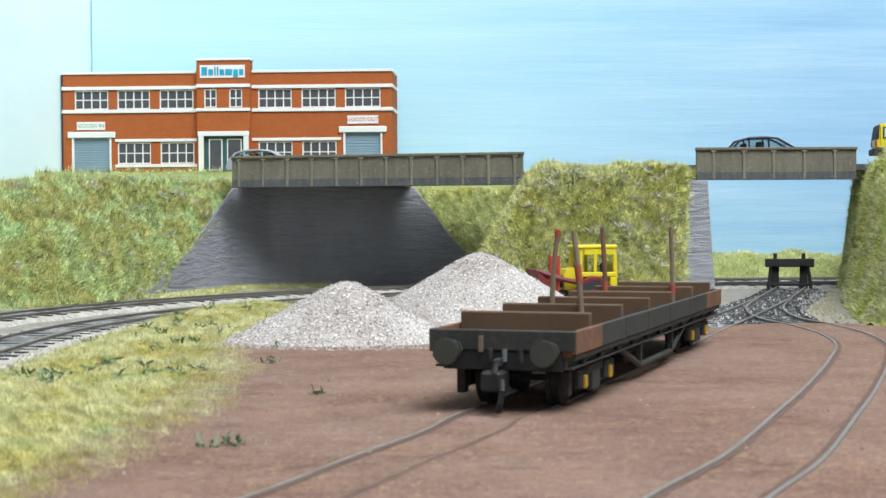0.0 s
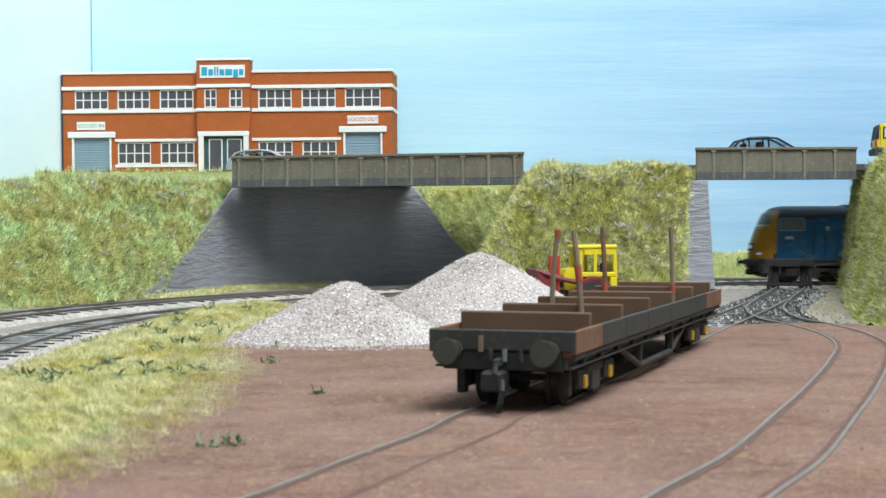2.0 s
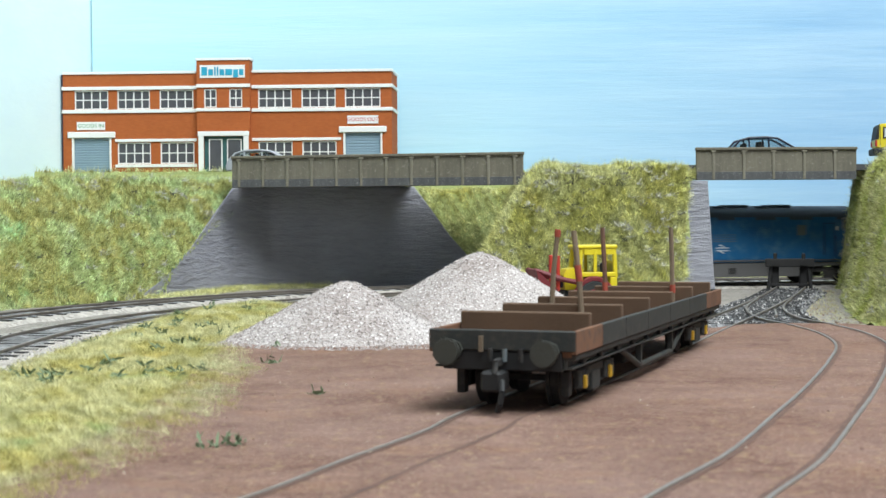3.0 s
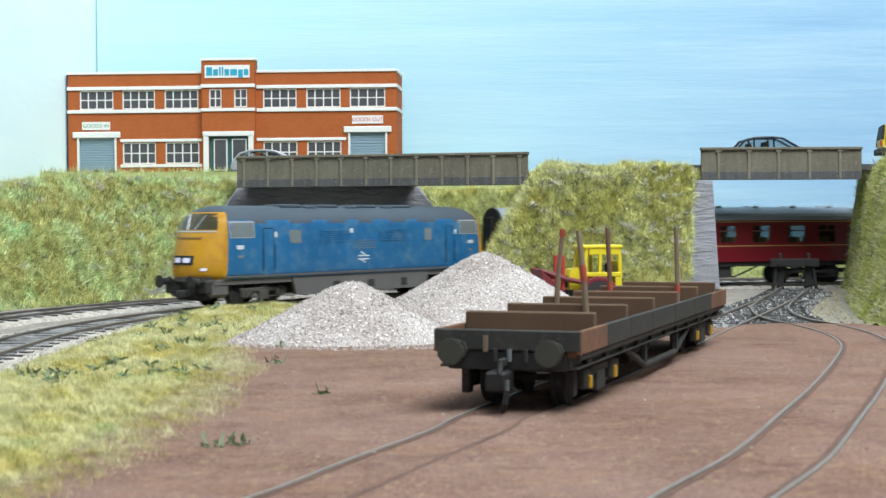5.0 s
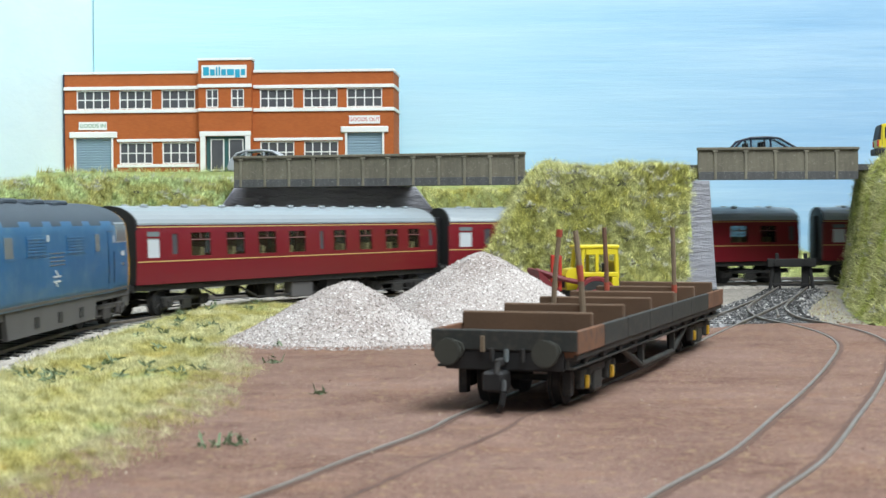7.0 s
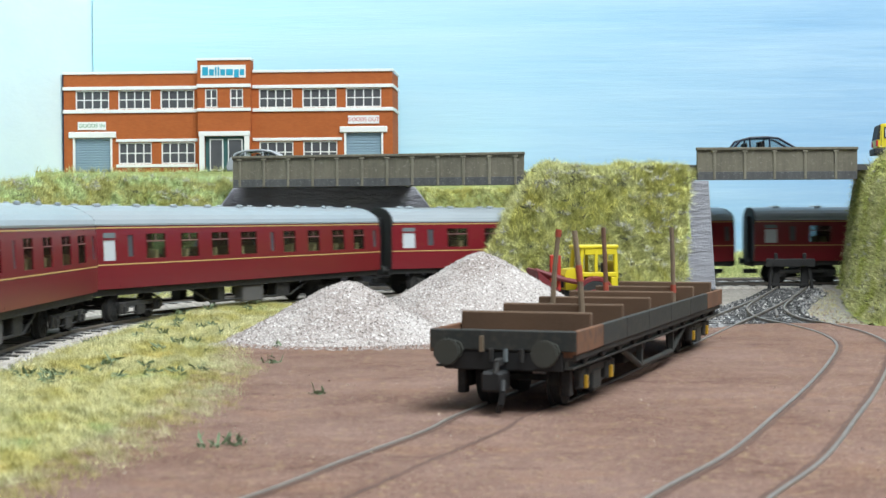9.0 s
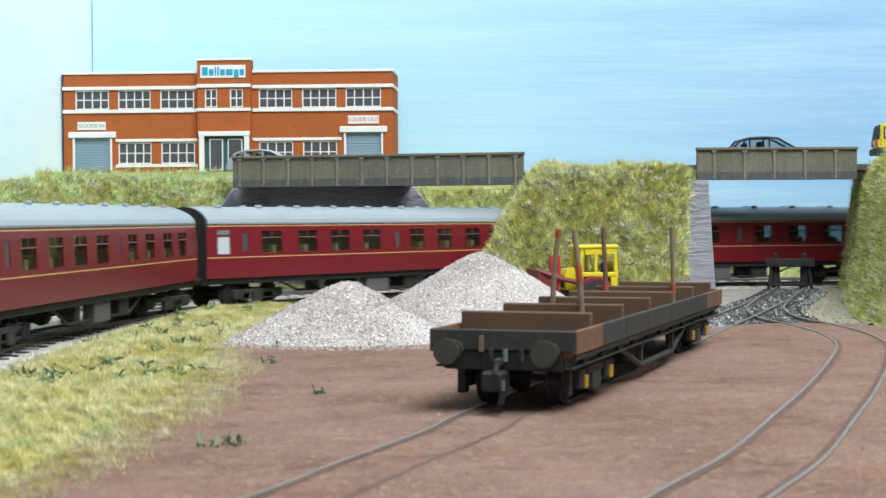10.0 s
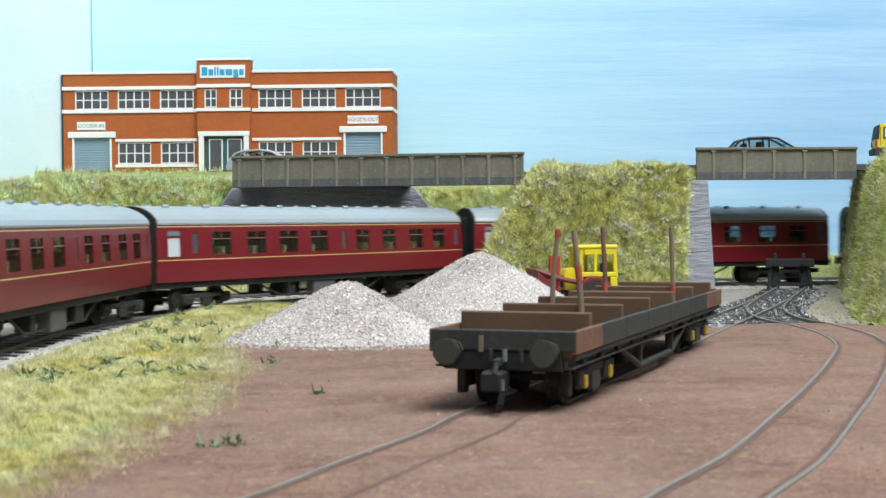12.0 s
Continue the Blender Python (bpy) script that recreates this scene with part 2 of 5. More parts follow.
M = dict(
    # light is in these tones: back board dims rightwards, end board is brightened
    sky=sky_paint("painted_sky", [(0.52, 0.88, 0.95), (0.39, 0.65, 0.82), (0.235, 0.435, 0.67)]),
    sky_side=sky_paint("lightened_sky_side", [(0.80, 0.96, 0.97)] * 3),
    earth=earth("red_earth"),
    ballast=gravel("pale_ballast", [(0.0, (0.23, 0.205, 0.18)), (0.5, (0.40, 0.36, 0.32)), (1.0, (0.56, 0.52, 0.47))]),
    bed=gravel("oily_bed", [(0.0, (0.05, 0.05, 0.052)), (0.6, (0.15, 0.147, 0.145)), (0.95, (0.27, 0.265, 0.26)), (1.0, (0.5, 0.5, 0.5))], 0.5),
    darkballast=gravel("dark_ballast", [(0.0, (0.05, 0.05, 0.055)), (0.6, (0.16, 0.16, 0.17)), (1.0, (0.45, 0.45, 0.45))], 0.4),
    heap=gravel("crushed_stone", [(0.0, (0.26, 0.215, 0.195)), (0.45, (0.375, 0.325, 0.305)), (0.9, (0.455, 0.41, 0.39)), (1.0, (0.80, 0.77, 0.76))], 1.25, 0.5),
    chip=chip_mat("ballast_stone", [(0.0, (0.03, 0.03, 0.033)), (0.45, (0.12, 0.12, 0.125)), (0.8, (0.33, 0.31, 0.30)), (1.0, (0.62, 0.60, 0.58))]),
    chip_pale=chip_mat("pale_ballast_stone", [(0.0, (0.20, 0.19, 0.18)), (0.5, (0.40, 0.375, 0.35)), (1.0, (0.62, 0.59, 0.56))]),
    grit=chip_mat("yard_grit", [(0.0, (0.16, 0.09, 0.07)), (0.5, (0.34, 0.24, 0.18)), (1.0, (0.50, 0.42, 0.32))]),
    # dark brown that holds the shade along the sunken rails
    flangeway_shade=plain("earth_groove_shade", (0.12, 0.068, 0.052), 0.95, vary=0.4, scale=0.5),
    soil=plain("hill_soil", (0.29, 0.33, 0.12), 0.95, vary=0.5, scale=0.2, bump=1.0),
    turf=plain("mown_turf", (0.42, 0.38, 0.15), 0.95, vary=0.4, scale=0.2, bump=1.0),
    base=gravel("grey_sand", [(0.0, (0.17, 0.152, 0.13)), (0.5, (0.26, 0.235, 0.205)), (1.0, (0.36, 0.33, 0.295))], 0.7),
    grass_left=grass_mat("blown_grass", 0.62, [(0.56, 0.65, 0.32), (0.69, 0.71, 0.40), (0.44, 0.72, 0.38), (0.50, 0.45, 0.15), (0.75, 0.80, 0.55)]),
    grass_hill=grass_mat("hill_grass", 0.68, [(0.62, 0.61, 0.23), (0.70, 0.66, 0.31), (0.55, 0.51, 0.15), (0.70, 0.70, 0.36)]),
    grass_right=grass_mat("green_hill_grass", 0.68, [(0.44, 0.46, 0.13), (0.55, 0.53, 0.20), (0.40, 0.50, 0.11), (0.62, 0.60, 0.32)]),
    grass_pale=grass_mat("pale_grass", 0.3, [(0.53, 0.49, 0.19), (0.62, 0.52, 0.18), (0.50, 0.70, 0.36), (0.68, 0.67, 0.40), (0.48, 0.35, 0.11)], 0.016),
    twig=plain("grey_twig", (0.50, 0.49, 0.42), 0.9, vary=0.5, scale=0.6),
    darktwig=plain("dark_twig", (0.10, 0.105, 0.075), 0.9, vary=0.5, scale=0.6),
    greenleaf=plain("dull_green_leaf", (0.17, 0.23, 0.13), 0.8, vary=0.4, scale=0.6),
    concrete=brushed("grey_painted_wall"),
    girder=weathered("weathered_girder", (0.152, 0.138, 0.106), (0.36, 0.34, 0.29), 0.55),
    girder_low=weathered("girder_grey_band", (0.085, 0.086, 0.088), (0.42, 0.41, 0.38), 0.55),
    girder_rib=weathered("girder_rib_paint", (0.185, 0.17, 0.13), (0.42, 0.39, 0.33), 0.4),
    tarmac=plain("road_tarmac", (0.07, 0.07, 0.07), 0.9),
    brick=brick_mat("orange_brick", (0.42, 0.115, 0.034)),
    white=plain("white_card", (0.78, 0.77, 0.75), 0.6, vary=0.06),
    shutter=plain("grey_shutter", (0.24, 0.34, 0.42), 0.5, vary=0.1),
    darkglass=plain("printed_window", (0.075, 0.075, 0.085), 0.35, vary=0.4, scale=0.3),
    teal=plain("teal_door", (0.03, 0.10, 0.10), 0.5),
    steel=plain("rail_steel", (0.27, 0.235, 0.205), 0.45, 0.6, vary=0.3, scale=0.4),
    sleeper=plain("sleeper_black", (0.016, 0.015, 0.015), 0.9, vary=0.4, scale=0.4),
    wagon=plain("wagon_grey_black", (0.028, 0.031, 0.029), 0.65, vary=0.35, scale=0.3, dirt_or_sheen=(0.065, 0.055, 0.045)),
    buffergrey=plain("buffer_grey_green", (0.045, 0.047, 0.039), 0.6, vary=0.3, scale=0.3),
    under=plain("underframe_black", (0.018, 0.018, 0.018), 0.75, vary=0.4, scale=0.4, dirt_or_sheen=(0.05, 0.042, 0.035)),
    rust=plain("rusty_plate", (0.17, 0.078, 0.040), 0.85, vary=0.5, scale=0.3, dirt_or_sheen=(0.055, 0.048, 0.042)),
    wood=plain("bolster_wood", (0.115, 0.068, 0.040), 0.85, vary=0.3, scale=0.25),
    stake=plain("stake_rust", (0.20, 0.15, 0.10), 0.8, vary=0.3, scale=0.3),
    stake_brown=plain("stake_brown", (0.16, 0.085, 0.055), 0.8, vary=0.4, scale=0.3),
    stake_red=plain("stake_red", (0.36, 0.07, 0.04), 0.8, vary=0.3, scale=0.3),
    yellow=plain("yellow_paint", (0.66, 0.53, 0.02), 0.4, vary=0.1),
    axle_yellow=plain("axle_yellow", (0.52, 0.30, 0.02), 0.5, vary=0.2),
    locoyellow=plain("loco_warning_yellow", (0.47, 0.235, 0.006), 0.5, vary=0.2, dirt_or_sheen=(0.36, 0.16, 0.015)),
    screenglass=plain("loco_screen", (0.05, 0.046, 0.026), 0.3, vary=0.3),
    # the paler grey-blue patches put the sheen on the engine's side into its colour
    locoblue=plain("loco_rail_blue", (0.012, 0.108, 0.255), 0.38, vary=0.25, scale=0.12, dirt_or_sheen=(0.075, 0.17, 0.27)),
    lococab=plain("loco_roof_grey", (0.055, 0.075, 0.10), 0.6, vary=0.25),
    locoskirt=plain("loco_skirt_brown_grey", (0.10, 0.095, 0.095), 0.7, vary=0.25),
    windowbar=plain("window_frame_red", (0.22, 0.10, 0.10), 0.4, vary=0.1),
    maroon=plain("coach_maroon", (0.162, 0.011, 0.018), 0.30, vary=0.1, scale=0.1, bump=0.03),
    coachroof=plain("coach_roof_grey", (0.30, 0.34, 0.37), 0.3, vary=0.12),
    black=plain("gangway_black", (0.012, 0.012, 0.013), 0.7),
    gold=plain("lining_cream", (0.50, 0.33, 0.13), 0.5, vary=0.1),
    coachglass=glass_mat("coach_glass", (0.05, 0.04, 0.025), 0.78),
    frosted=plain("frosted_white_window", (0.50, 0.54, 0.57), 0.3, vary=0.05),
    greywindow=plain("loco_side_window", (0.15, 0.175, 0.185), 0.25, vary=0.25),
    seat=plain("coach_interior_brown", (0.42, 0.32, 0.15), 0.8),
    bogiegrey=plain("bogie_dirty_grey", (0.05, 0.045, 0.043), 0.75, vary=0.4, scale=0.4),
    redpaint=plain("red_paint", (0.45, 0.035, 0.02), 0.5, vary=0.15),
    maroonpaint=plain("dark_red_paint", (0.16, 0.02, 0.025), 0.5, vary=0.15),
    silver=plain("silver_car", (0.42, 0.44, 0.47), 0.3, 0.3, vary=0.08),
    navy=plain("dark_blue_car", (0.013, 0.018, 0.038), 0.3, vary=0.08),
    carglass=glass_mat("car_glass", (0.03, 0.03, 0.035), 0.86),
    tyre=plain("tyre_rubber", (0.02, 0.02, 0.02), 0.8),
    roomwall=plain("room_cream", (0.52, 0.51, 0.49), 0.8, vary=0.05, scale=0.01),
    floorwood=plain("room_floor", (0.25, 0.19, 0.14), 0.6, vary=0.2, scale=0.01),
    signgreen=plain("sign_green_letters", (0.12, 0.32, 0.16), 0.6),
    signred=plain("sign_red_letters", (0.55, 0.06, 0.07), 0.6),
    signblue=plain("sign_blue_shapes", (0.02, 0.33, 0.50), 0.6),
    headlamp=glow("lit_headcode", (0.55, 0.55, 0.75), 0.35),
)


# ---- mesh helpers (millimetres) ----
def part(name, bm, material, parent=None, label="", smooth=False):
    """Links a bmesh (in mm) as one mesh object under parent. material: one, or a list by material index."""
    bmesh.ops.scale(bm, vec=(MM, MM, MM), verts=bm.verts)
    me = bpy.data.meshes.new(name)
    bm.to_mesh(me)
    bm.free()
    for mt in material if isinstance(material, list) else [material]:
        me.materials.append(mt)
    if smooth:
        for p in me.polygons:
            p.use_smooth = True
    ob = new(name, me)
    if parent:
        ob.parent = parent
    return tagged(ob, label)


def empty(name, label="", category="", group="", kind=""):
    ob = new(name)
    ob.empty_display_size = 0.01
    return tagged(ob, label, category, group, kind)


def box(bm, x0, x1, y0, y1, z0, z1, bevel=0.0, mat=0, turn=None):
    m = Matrix.Translation(((x0 + x1) / 2, (y0 + y1) / 2, (z0 + z1) / 2)) @ Matrix.Diagonal((x1 - x0, y1 - y0, z1 - z0, 1))
    if turn:
        m = turn @ m
    g = bmesh.ops.create_cube(bm, size=1, matrix=m)
    faces = {f for v in g["verts"] for f in v.link_faces}
    for f in faces:
        f.material_index = mat
    if bevel:
        edges = list({e for v in g["verts"] for e in v.link_edges})
        bmesh.ops.bevel(bm, geom=edges, offset=bevel, segments=1, affect="EDGES", profile=0.5)
    return bm


def boxes(*rows, bevel=0.0):
    bm = bmesh.new()
    for r in rows:
        box(bm, *r, bevel=bevel)
    return bm


def rod(bm, p, q, r, seg=10, r2=None, mat=0):
    """A cylinder or cone from p to q."""
    p, q = Vector(p), Vector(q)
    m = Matrix.Translation((p + q) / 2) @ (q - p).to_track_quat("Z", "Y").to_matrix().to_4x4()
    g = bmesh.ops.create_cone(bm, cap_ends=True, segments=seg, radius1=r, radius2=r if r2 is None else r2, depth=(q - p).length, matrix=m)
    for v in g["verts"]:
        for f in v.link_faces:
            f.material_index = mat
    return bm


def rods(*rows, seg=10):
    bm = bmesh.new()
    for p, q, r in rows:
        rod(bm, p, q, r, seg)
    return bm


def prism(outline, z0, z1, axis="z"):
    """A closed outline of (a, b) pushed from z0 to z1 along an axis (x: a=y b=z; y: a=x b=z; z: a=x b=y)."""
    bm = bmesh.new()
    place = {"x": lambda a, b, c: (c, a, b), "y": lambda a, b, c: (a, c, b), "z": lambda a, b, c: (a, b, c)}[axis]
    lo = [bm.verts.new(place(a, b, z0)) for a, b in outline]
    hi = [bm.verts.new(place(a, b, z1)) for a, b in outline]
    n = len(outline)
    bm.faces.new(lo[::-1])
    bm.faces.new(hi)
    for i in range(n):
        bm.faces.new((lo[i], lo[(i + 1) % n], hi[(i + 1) % n], hi[i]))
    bmesh.ops.recalc_face_normals(bm, faces=bm.faces)
    return bm


def raw(name, verts, faces, material, parent=None, label="", smooth=True):
    """A mesh object from arrays in mm."""
    me = bpy.data.meshes.new(name)
    me.from_pydata((np.asarray(verts) * MM).tolist(), [], faces)
    me.materials.append(material)
    if smooth:
        me.polygons.foreach_set("use_smooth", [True] * len(me.polygons))
    ob = new(name, me)
    if parent:
        ob.parent = parent
    return tagged(ob, label)


def inside(px, py, poly):
    """For points, whether they lie in the polygon and how far from its outline."""
    hit = np.zeros(px.shape, bool)
    dist = np.full(px.shape, 1e9)
    for (ax, ay), (bx, by) in zip(poly, poly[1:] + poly[:1]):
        cond = ((ay > py) != (by > py)) & (px < (bx - ax) * (py - ay) / (by - ay + 1e-12) + ax)
        hit ^= cond
        k = np.clip(((px - ax) * (bx - ax) + (py - ay) * (by - ay)) / ((bx - ax) ** 2 + (by - ay) ** 2 + 1e-12), 0, 1)
        dist = np.minimum(dist, np.hypot(px - ax - k * (bx - ax), py - ay - k * (by - ay)))
    return hit, dist


def wobble(x, y, size, seed=0.0):
    """Smooth noise about 0, between about -1 and 1, from a few sines."""
    a, b = x / size, y / size
    return (np.sin(a * 1.7 + b * 0.9 + seed) + np.sin(-a * 1.1 + b * 2.1 + seed * 2.3) + np.sin(a * 3.1 - b * 2.7 + seed * 1.7) * 0.6
            + np.sin(a * 5.3 + b * 4.1 + seed) * 0.35) / 2.9


def field(name, poly, step, height, material, parent=None, label=""):
    """A height field over a polygon; height(x, y, distance from the outline) gives z."""
    xs = np.arange(min(p[0] for p in poly), max(p[0] for p in poly) + step, step)
    ys = np.arange(min(p[1] for p in poly), max(p[1] for p in poly) + step, step)
    gx, gy = np.meshgrid(xs, ys)
    hit, dist = inside(gx, gy, poly)
    gz = height(gx, gy, np.where(hit, dist, 0.0))
    ok = hit[:-1, :-1] | hit[1:, :-1] | hit[:-1, 1:] | hit[1:, 1:]
    idx = np.arange(gx.size).reshape(gx.shape)
    f = np.stack([idx[:-1, :-1], idx[:-1, 1:], idx[1:, 1:], idx[1:, :-1]], -1)[ok]
    used = np.unique(f)
    remap = np.zeros(gx.size, int)
    remap[used] = np.arange(len(used))
    v = np.stack([gx, gy, gz], -1).reshape(-1, 3)[used]
    return raw(name, v, remap[f].tolist(), material, parent, label)


def tufts(name, poly, height, count, length, material, label, seed, keep=None, lean=0.9, width=0.34, droop=0.0, thin=0.0, mat=0.0, knot=2.4):
    """Many thin blades standing on a height field: one object of stuff."""
    rng = np.random.default_rng(seed)
    x0, x1 = min(p[0] for p in poly), max(p[0] for p in poly)
    y0, y1 = min(p[1] for p in poly), max(p[1] for p in poly)
    n = count * 4
    px, py = rng.uniform(x0, x1, n), rng.uniform(y0, y1, n)
    hit, dist = inside(px, py, poly)
    if keep is not None:
        hit &= keep(px, py)
    if thin:
        hit &= rng.uniform(0, 1, n) < 0.04 + (dist / thin) ** 1.3
    px, py, dist = px[hit][:count], py[hit][:count], dist[hit][:count]
    n = len(px)
    pz = height(px, py, dist)
    e = 1.0
    gx = (height(px + e, py, inside(px + e, py, poly)[1]) - pz) / e
    gy = (height(px, py + e, inside(px, py + e, poly)[1]) - pz) / e
    nrm = np.stack([-gx, -gy, np.ones(n)], -1)
    nrm[:, :2] = np.clip(nrm[:, :2], -2.5, 2.5)
    nrm /= np.linalg.norm(nrm, axis=1)[:, None]
    d = nrm * 0.7 + np.array([0, 0, 0.3 - droop]) + rng.normal(0, lean * 0.6, (n, 3))
    if mat:
        d += mat * np.stack([wobble(px + pz * 0.7, py - pz * 0.6, knot, 1.3 + k * 2.1) for k in range(3)], -1)
    d /= np.linalg.norm(d, axis=1)[:, None]
    ln = length * rng.uniform(0.5, 1.25, n)
    if mat:
        ln *= 0.85 + 0.45 * wobble(px - pz * 0.5, py + pz * 0.8, knot * 1.7, 7.0)
    side = np.cross(d, rng.normal(0, 1, (n, 3)))
    side /= np.linalg.norm(side, axis=1)[:, None] + 1e-9
    b = np.stack([px, py, pz - 0.4], -1)
    v = np.stack([b - side * width / 2, b + side * width / 2, b + d * ln[:, None]], 1).reshape(-1, 3)
    f = np.arange(n * 3).reshape(n, 3)
    ob = raw(name, v, f.tolist(), material, None, label, smooth=False)
    return tagged(ob, label, "grass", kind="stuff")


# ---- plan ----
CX, CY, R_IN, R_OUT = 279.0, 544.0, 438.0, 505.0     # centre and radii of the two curved running lines


def line_at(s, r=R_IN):
    """Place (mm) and heading of the running line, s mm past the top of the curve."""
    end = r * math.pi / 2
    if s < 0:
        return CX - s, CY + r, math.pi
    if s > end:
        return CX - r, CY - (s - end), math.pi * 1.5
    a = s / r
    return CX - r * math.sin(a), CY + r * math.cos(a), math.pi + a


# ---- the room and the boards ----
# unseen room, added to bound the bounced light; both openings are assumed
def room():
    fl = part("floor", boxes((-1500, 3200, -2200, 1500, -1000, -960)), M["floorwood"])
    tagged(fl, "plain brown floor of the room", "floor", kind="structure")
    for nm, b in (("wall_north", (-1500, 3200, 1500, 1560, -960, 1500)), 
                  ("wall_west", (-1560, -1500, -2200, 1500, -960, 1500)), ("wall_east", (3200, 3260, -2200, 1500, -960, 1500))):
        tagged(part(nm, boxes(b), M["roomwall"]), "plain white room wall", "wall", kind="structure")
    ws = boxes((-1500, -1000, -2260, -2200, -960, 1500), (1000, 3200, -2260, -2200, -960, 1500), (-1000, 1000, -2260, -2200, -960, 50), (-1000, 1000, -2260, -2200, 1250, 1500))
    tagged(part("wall_south", ws, M["roomwall"]), "plain white unseen room wall with an assumed opening for the fill lamp", "wall", kind="structure")
    c = boxes((-1500, -180, -2200, 1500, 1500, 1540), (1280, 3200, -2200, 1500, 1500, 1540),
              (-180, 1280, -2200, -560, 1500, 1540), (-180, 1280, 620, 1500, 1500, 1540))
    tagged(part("ceiling", c, M["roomwall"]), "plain white unseen ceiling with an opening added for the overhead lamp", "ceiling", kind="structure")
    b = part("baseboard", boxes((-445, 2480, -420, 1150, -22, -4.2), bevel=1.0), M["base"])
    tagged(b, "flat layout baseboard carrying the railway", "baseboard", kind="structure")
    for lx in (-430, 1000, 2400):
        for ly in (-380, 1100):
            part("leg", boxes((lx, lx + 40, ly, ly + 40, -960, -22), bevel=2), M["floorwood"], b)
    tagged(part("backdrop", boxes((-272, 2480, 1140, 1146, -4.2, 330)), M["sky"]), "light blue painted sky board with brush marks", "backscene", kind="structure")
    tagged(part("backdrop_side", prism([(-272.2, 1146), (-430, 620), (-436, 622), (-278.5, 1148)], -4.2, 330), M["sky_side"]), "blue painted sky board at the end, lightened for the light on it", "backscene", kind="structure")


room()

# ---- ground ----
GROUND = [(-420, 150), (700, 150), (700, 1139), (-276, 1139), (-420, 660)]
g = field("ground", GROUND, 6.0, lambda x, y, d: -3.2 + 0.35 * wobble(x, y, 14), M["base"])
tagged(g, "pale grey sandy scenic ground of the layout", "ground", kind="structure")

YARD = [(-84, 120), (-80, 241), (-76, 304), (-76, 398), (-80, 470), (-84, 530), (-60, 572), (-20, 590), (40, 600), (85, 592), (106, 588), (122, 607),
        (145, 611), (170, 607), (184, 585), (186, 540), (230, 470), (330, 400), (330, 120)]


def yard_z(x, y, d):
    # the earth has been trodden over the wagon track's east rail
    buried = np.exp(-((x - np.interp(y, [120, 180, 230, 264, 300, 330, 424, 612], [-66, -37, -13.5, -1, 13, 22, 56, 124])) / 3.0) ** 2) * np.clip((350 - y) / 30, 0, 1)
    return -3.4 + 3.05 * np.clip(d / 5, 0, 1) ** 0.6 + 0.06 * wobble(x, y, 7, 2) + 0.12 * wobble(x, y, 24, 5) + 0.75 * buried


y_ = field("yard", YARD, 2.0, yard_z, M["earth"])
tagged(y_, "red-brown earth of the goods yard, trodden and stained", "earth", kind="structure")


def ring(name, r, half, z, material, label=""):
    """A strip of ballast along a running line, with sloped shoulders."""
    ss = np.concatenate([np.arange(-2180, -430, 50.0), np.arange(-430, r * math.pi / 2 + 20, 6.0), np.arange(r * math.pi / 2 + 26, r * math.pi / 2 + 960, 30.0)])
    prof = [(-half - 4, -3.9), (-half, z), (-half * 0.5, z + 0.15), (half * 0.5, z + 0.15), (half, z), (half + 4, -3.9)]
    v, f = [], []
    for i, s in enumerate(ss):
        x, y, h = line_at(s, r)
        nx, ny = -math.sin(h), math.cos(h)
        for j, (o, zz) in enumerate(prof):
            v.append((x + nx * o, y + ny * o, zz + 0.2 * math.sin(s * 0.9 + j * 2) * (0 < j < 5)))
        if i:
            for j in range(5):
                a = (i - 1) * 6 + j
                f.append((a, a + 1, a + 7, a + 6))
    return tagged(raw(name, v, f, material, None, label), label, "ballast", kind="structure")


ring("ballast_inner", R_IN, 21, -1.7, M["ballast"], label="pale stone ballast under the inner running line")
ring("ballast_outer", R_OUT, 21, -1.75, M["ballast"], label="pale stone ballast under the outer running line")

for r_, nm_ in ((R_IN, "inner"), (R_OUT, "outer")):
    ring("track_bed_" + nm_, r_, 12.5, -1.42, M["bed"], label="grey oily ballast between the rails")


# ---- track ----
def rail_mesh(pts, material, parent, name="rail", w=1.0, h=2.4):
    """A rail with head, web and foot along centre points, its top at z = 0."""
    prof = [(-w * 0.9, -h), (-w * 0.9, -h + 0.4), (-w * 0.22, -h + 0.7), (-w * 0.22, -0.8), (-w / 2, -0.65), (-w / 2, -0.1), (-w / 2 + 0.12, 0),
            (w / 2 - 0.12, 0), (w / 2, -0.1), (w / 2, -0.65), (w * 0.22, -0.8), (w * 0.22, -h + 0.7), (w * 0.9, -h + 0.4), (w * 0.9, -h)]
    n, v, f = len(prof), [], []
    for i, (x, y) in enumerate(pts):
        a, b = pts[max(i - 1, 0)], pts[min(i + 1, len(pts) - 1)]
        dx, dy = b[0] - a[0], b[1] - a[1]
        k = math.hypot(dx, dy)
        nx, ny = -dy / k, dx / k
        v += [(x + nx * o, y + ny * o, z) for o, z in prof]
        if i:
            for j in range(n - 1):
                p = (i - 1) * n + j
                f.append((p, p + n, p + n + 1, p + 1))
    return raw(name, v, f, material, parent, smooth=False)


def offset(pts, o):
    out = []
    for i, (x, y) in enumerate(pts):
        a, b = pts[max(i - 1, 0)], pts[min(i + 1, len(pts) - 1)]
        dx, dy = b[0] - a[0], b[1] - a[1]
        k = math.hypot(dx, dy)
        out.append((x - dy / k * o, y + dx / k * o))
    return out


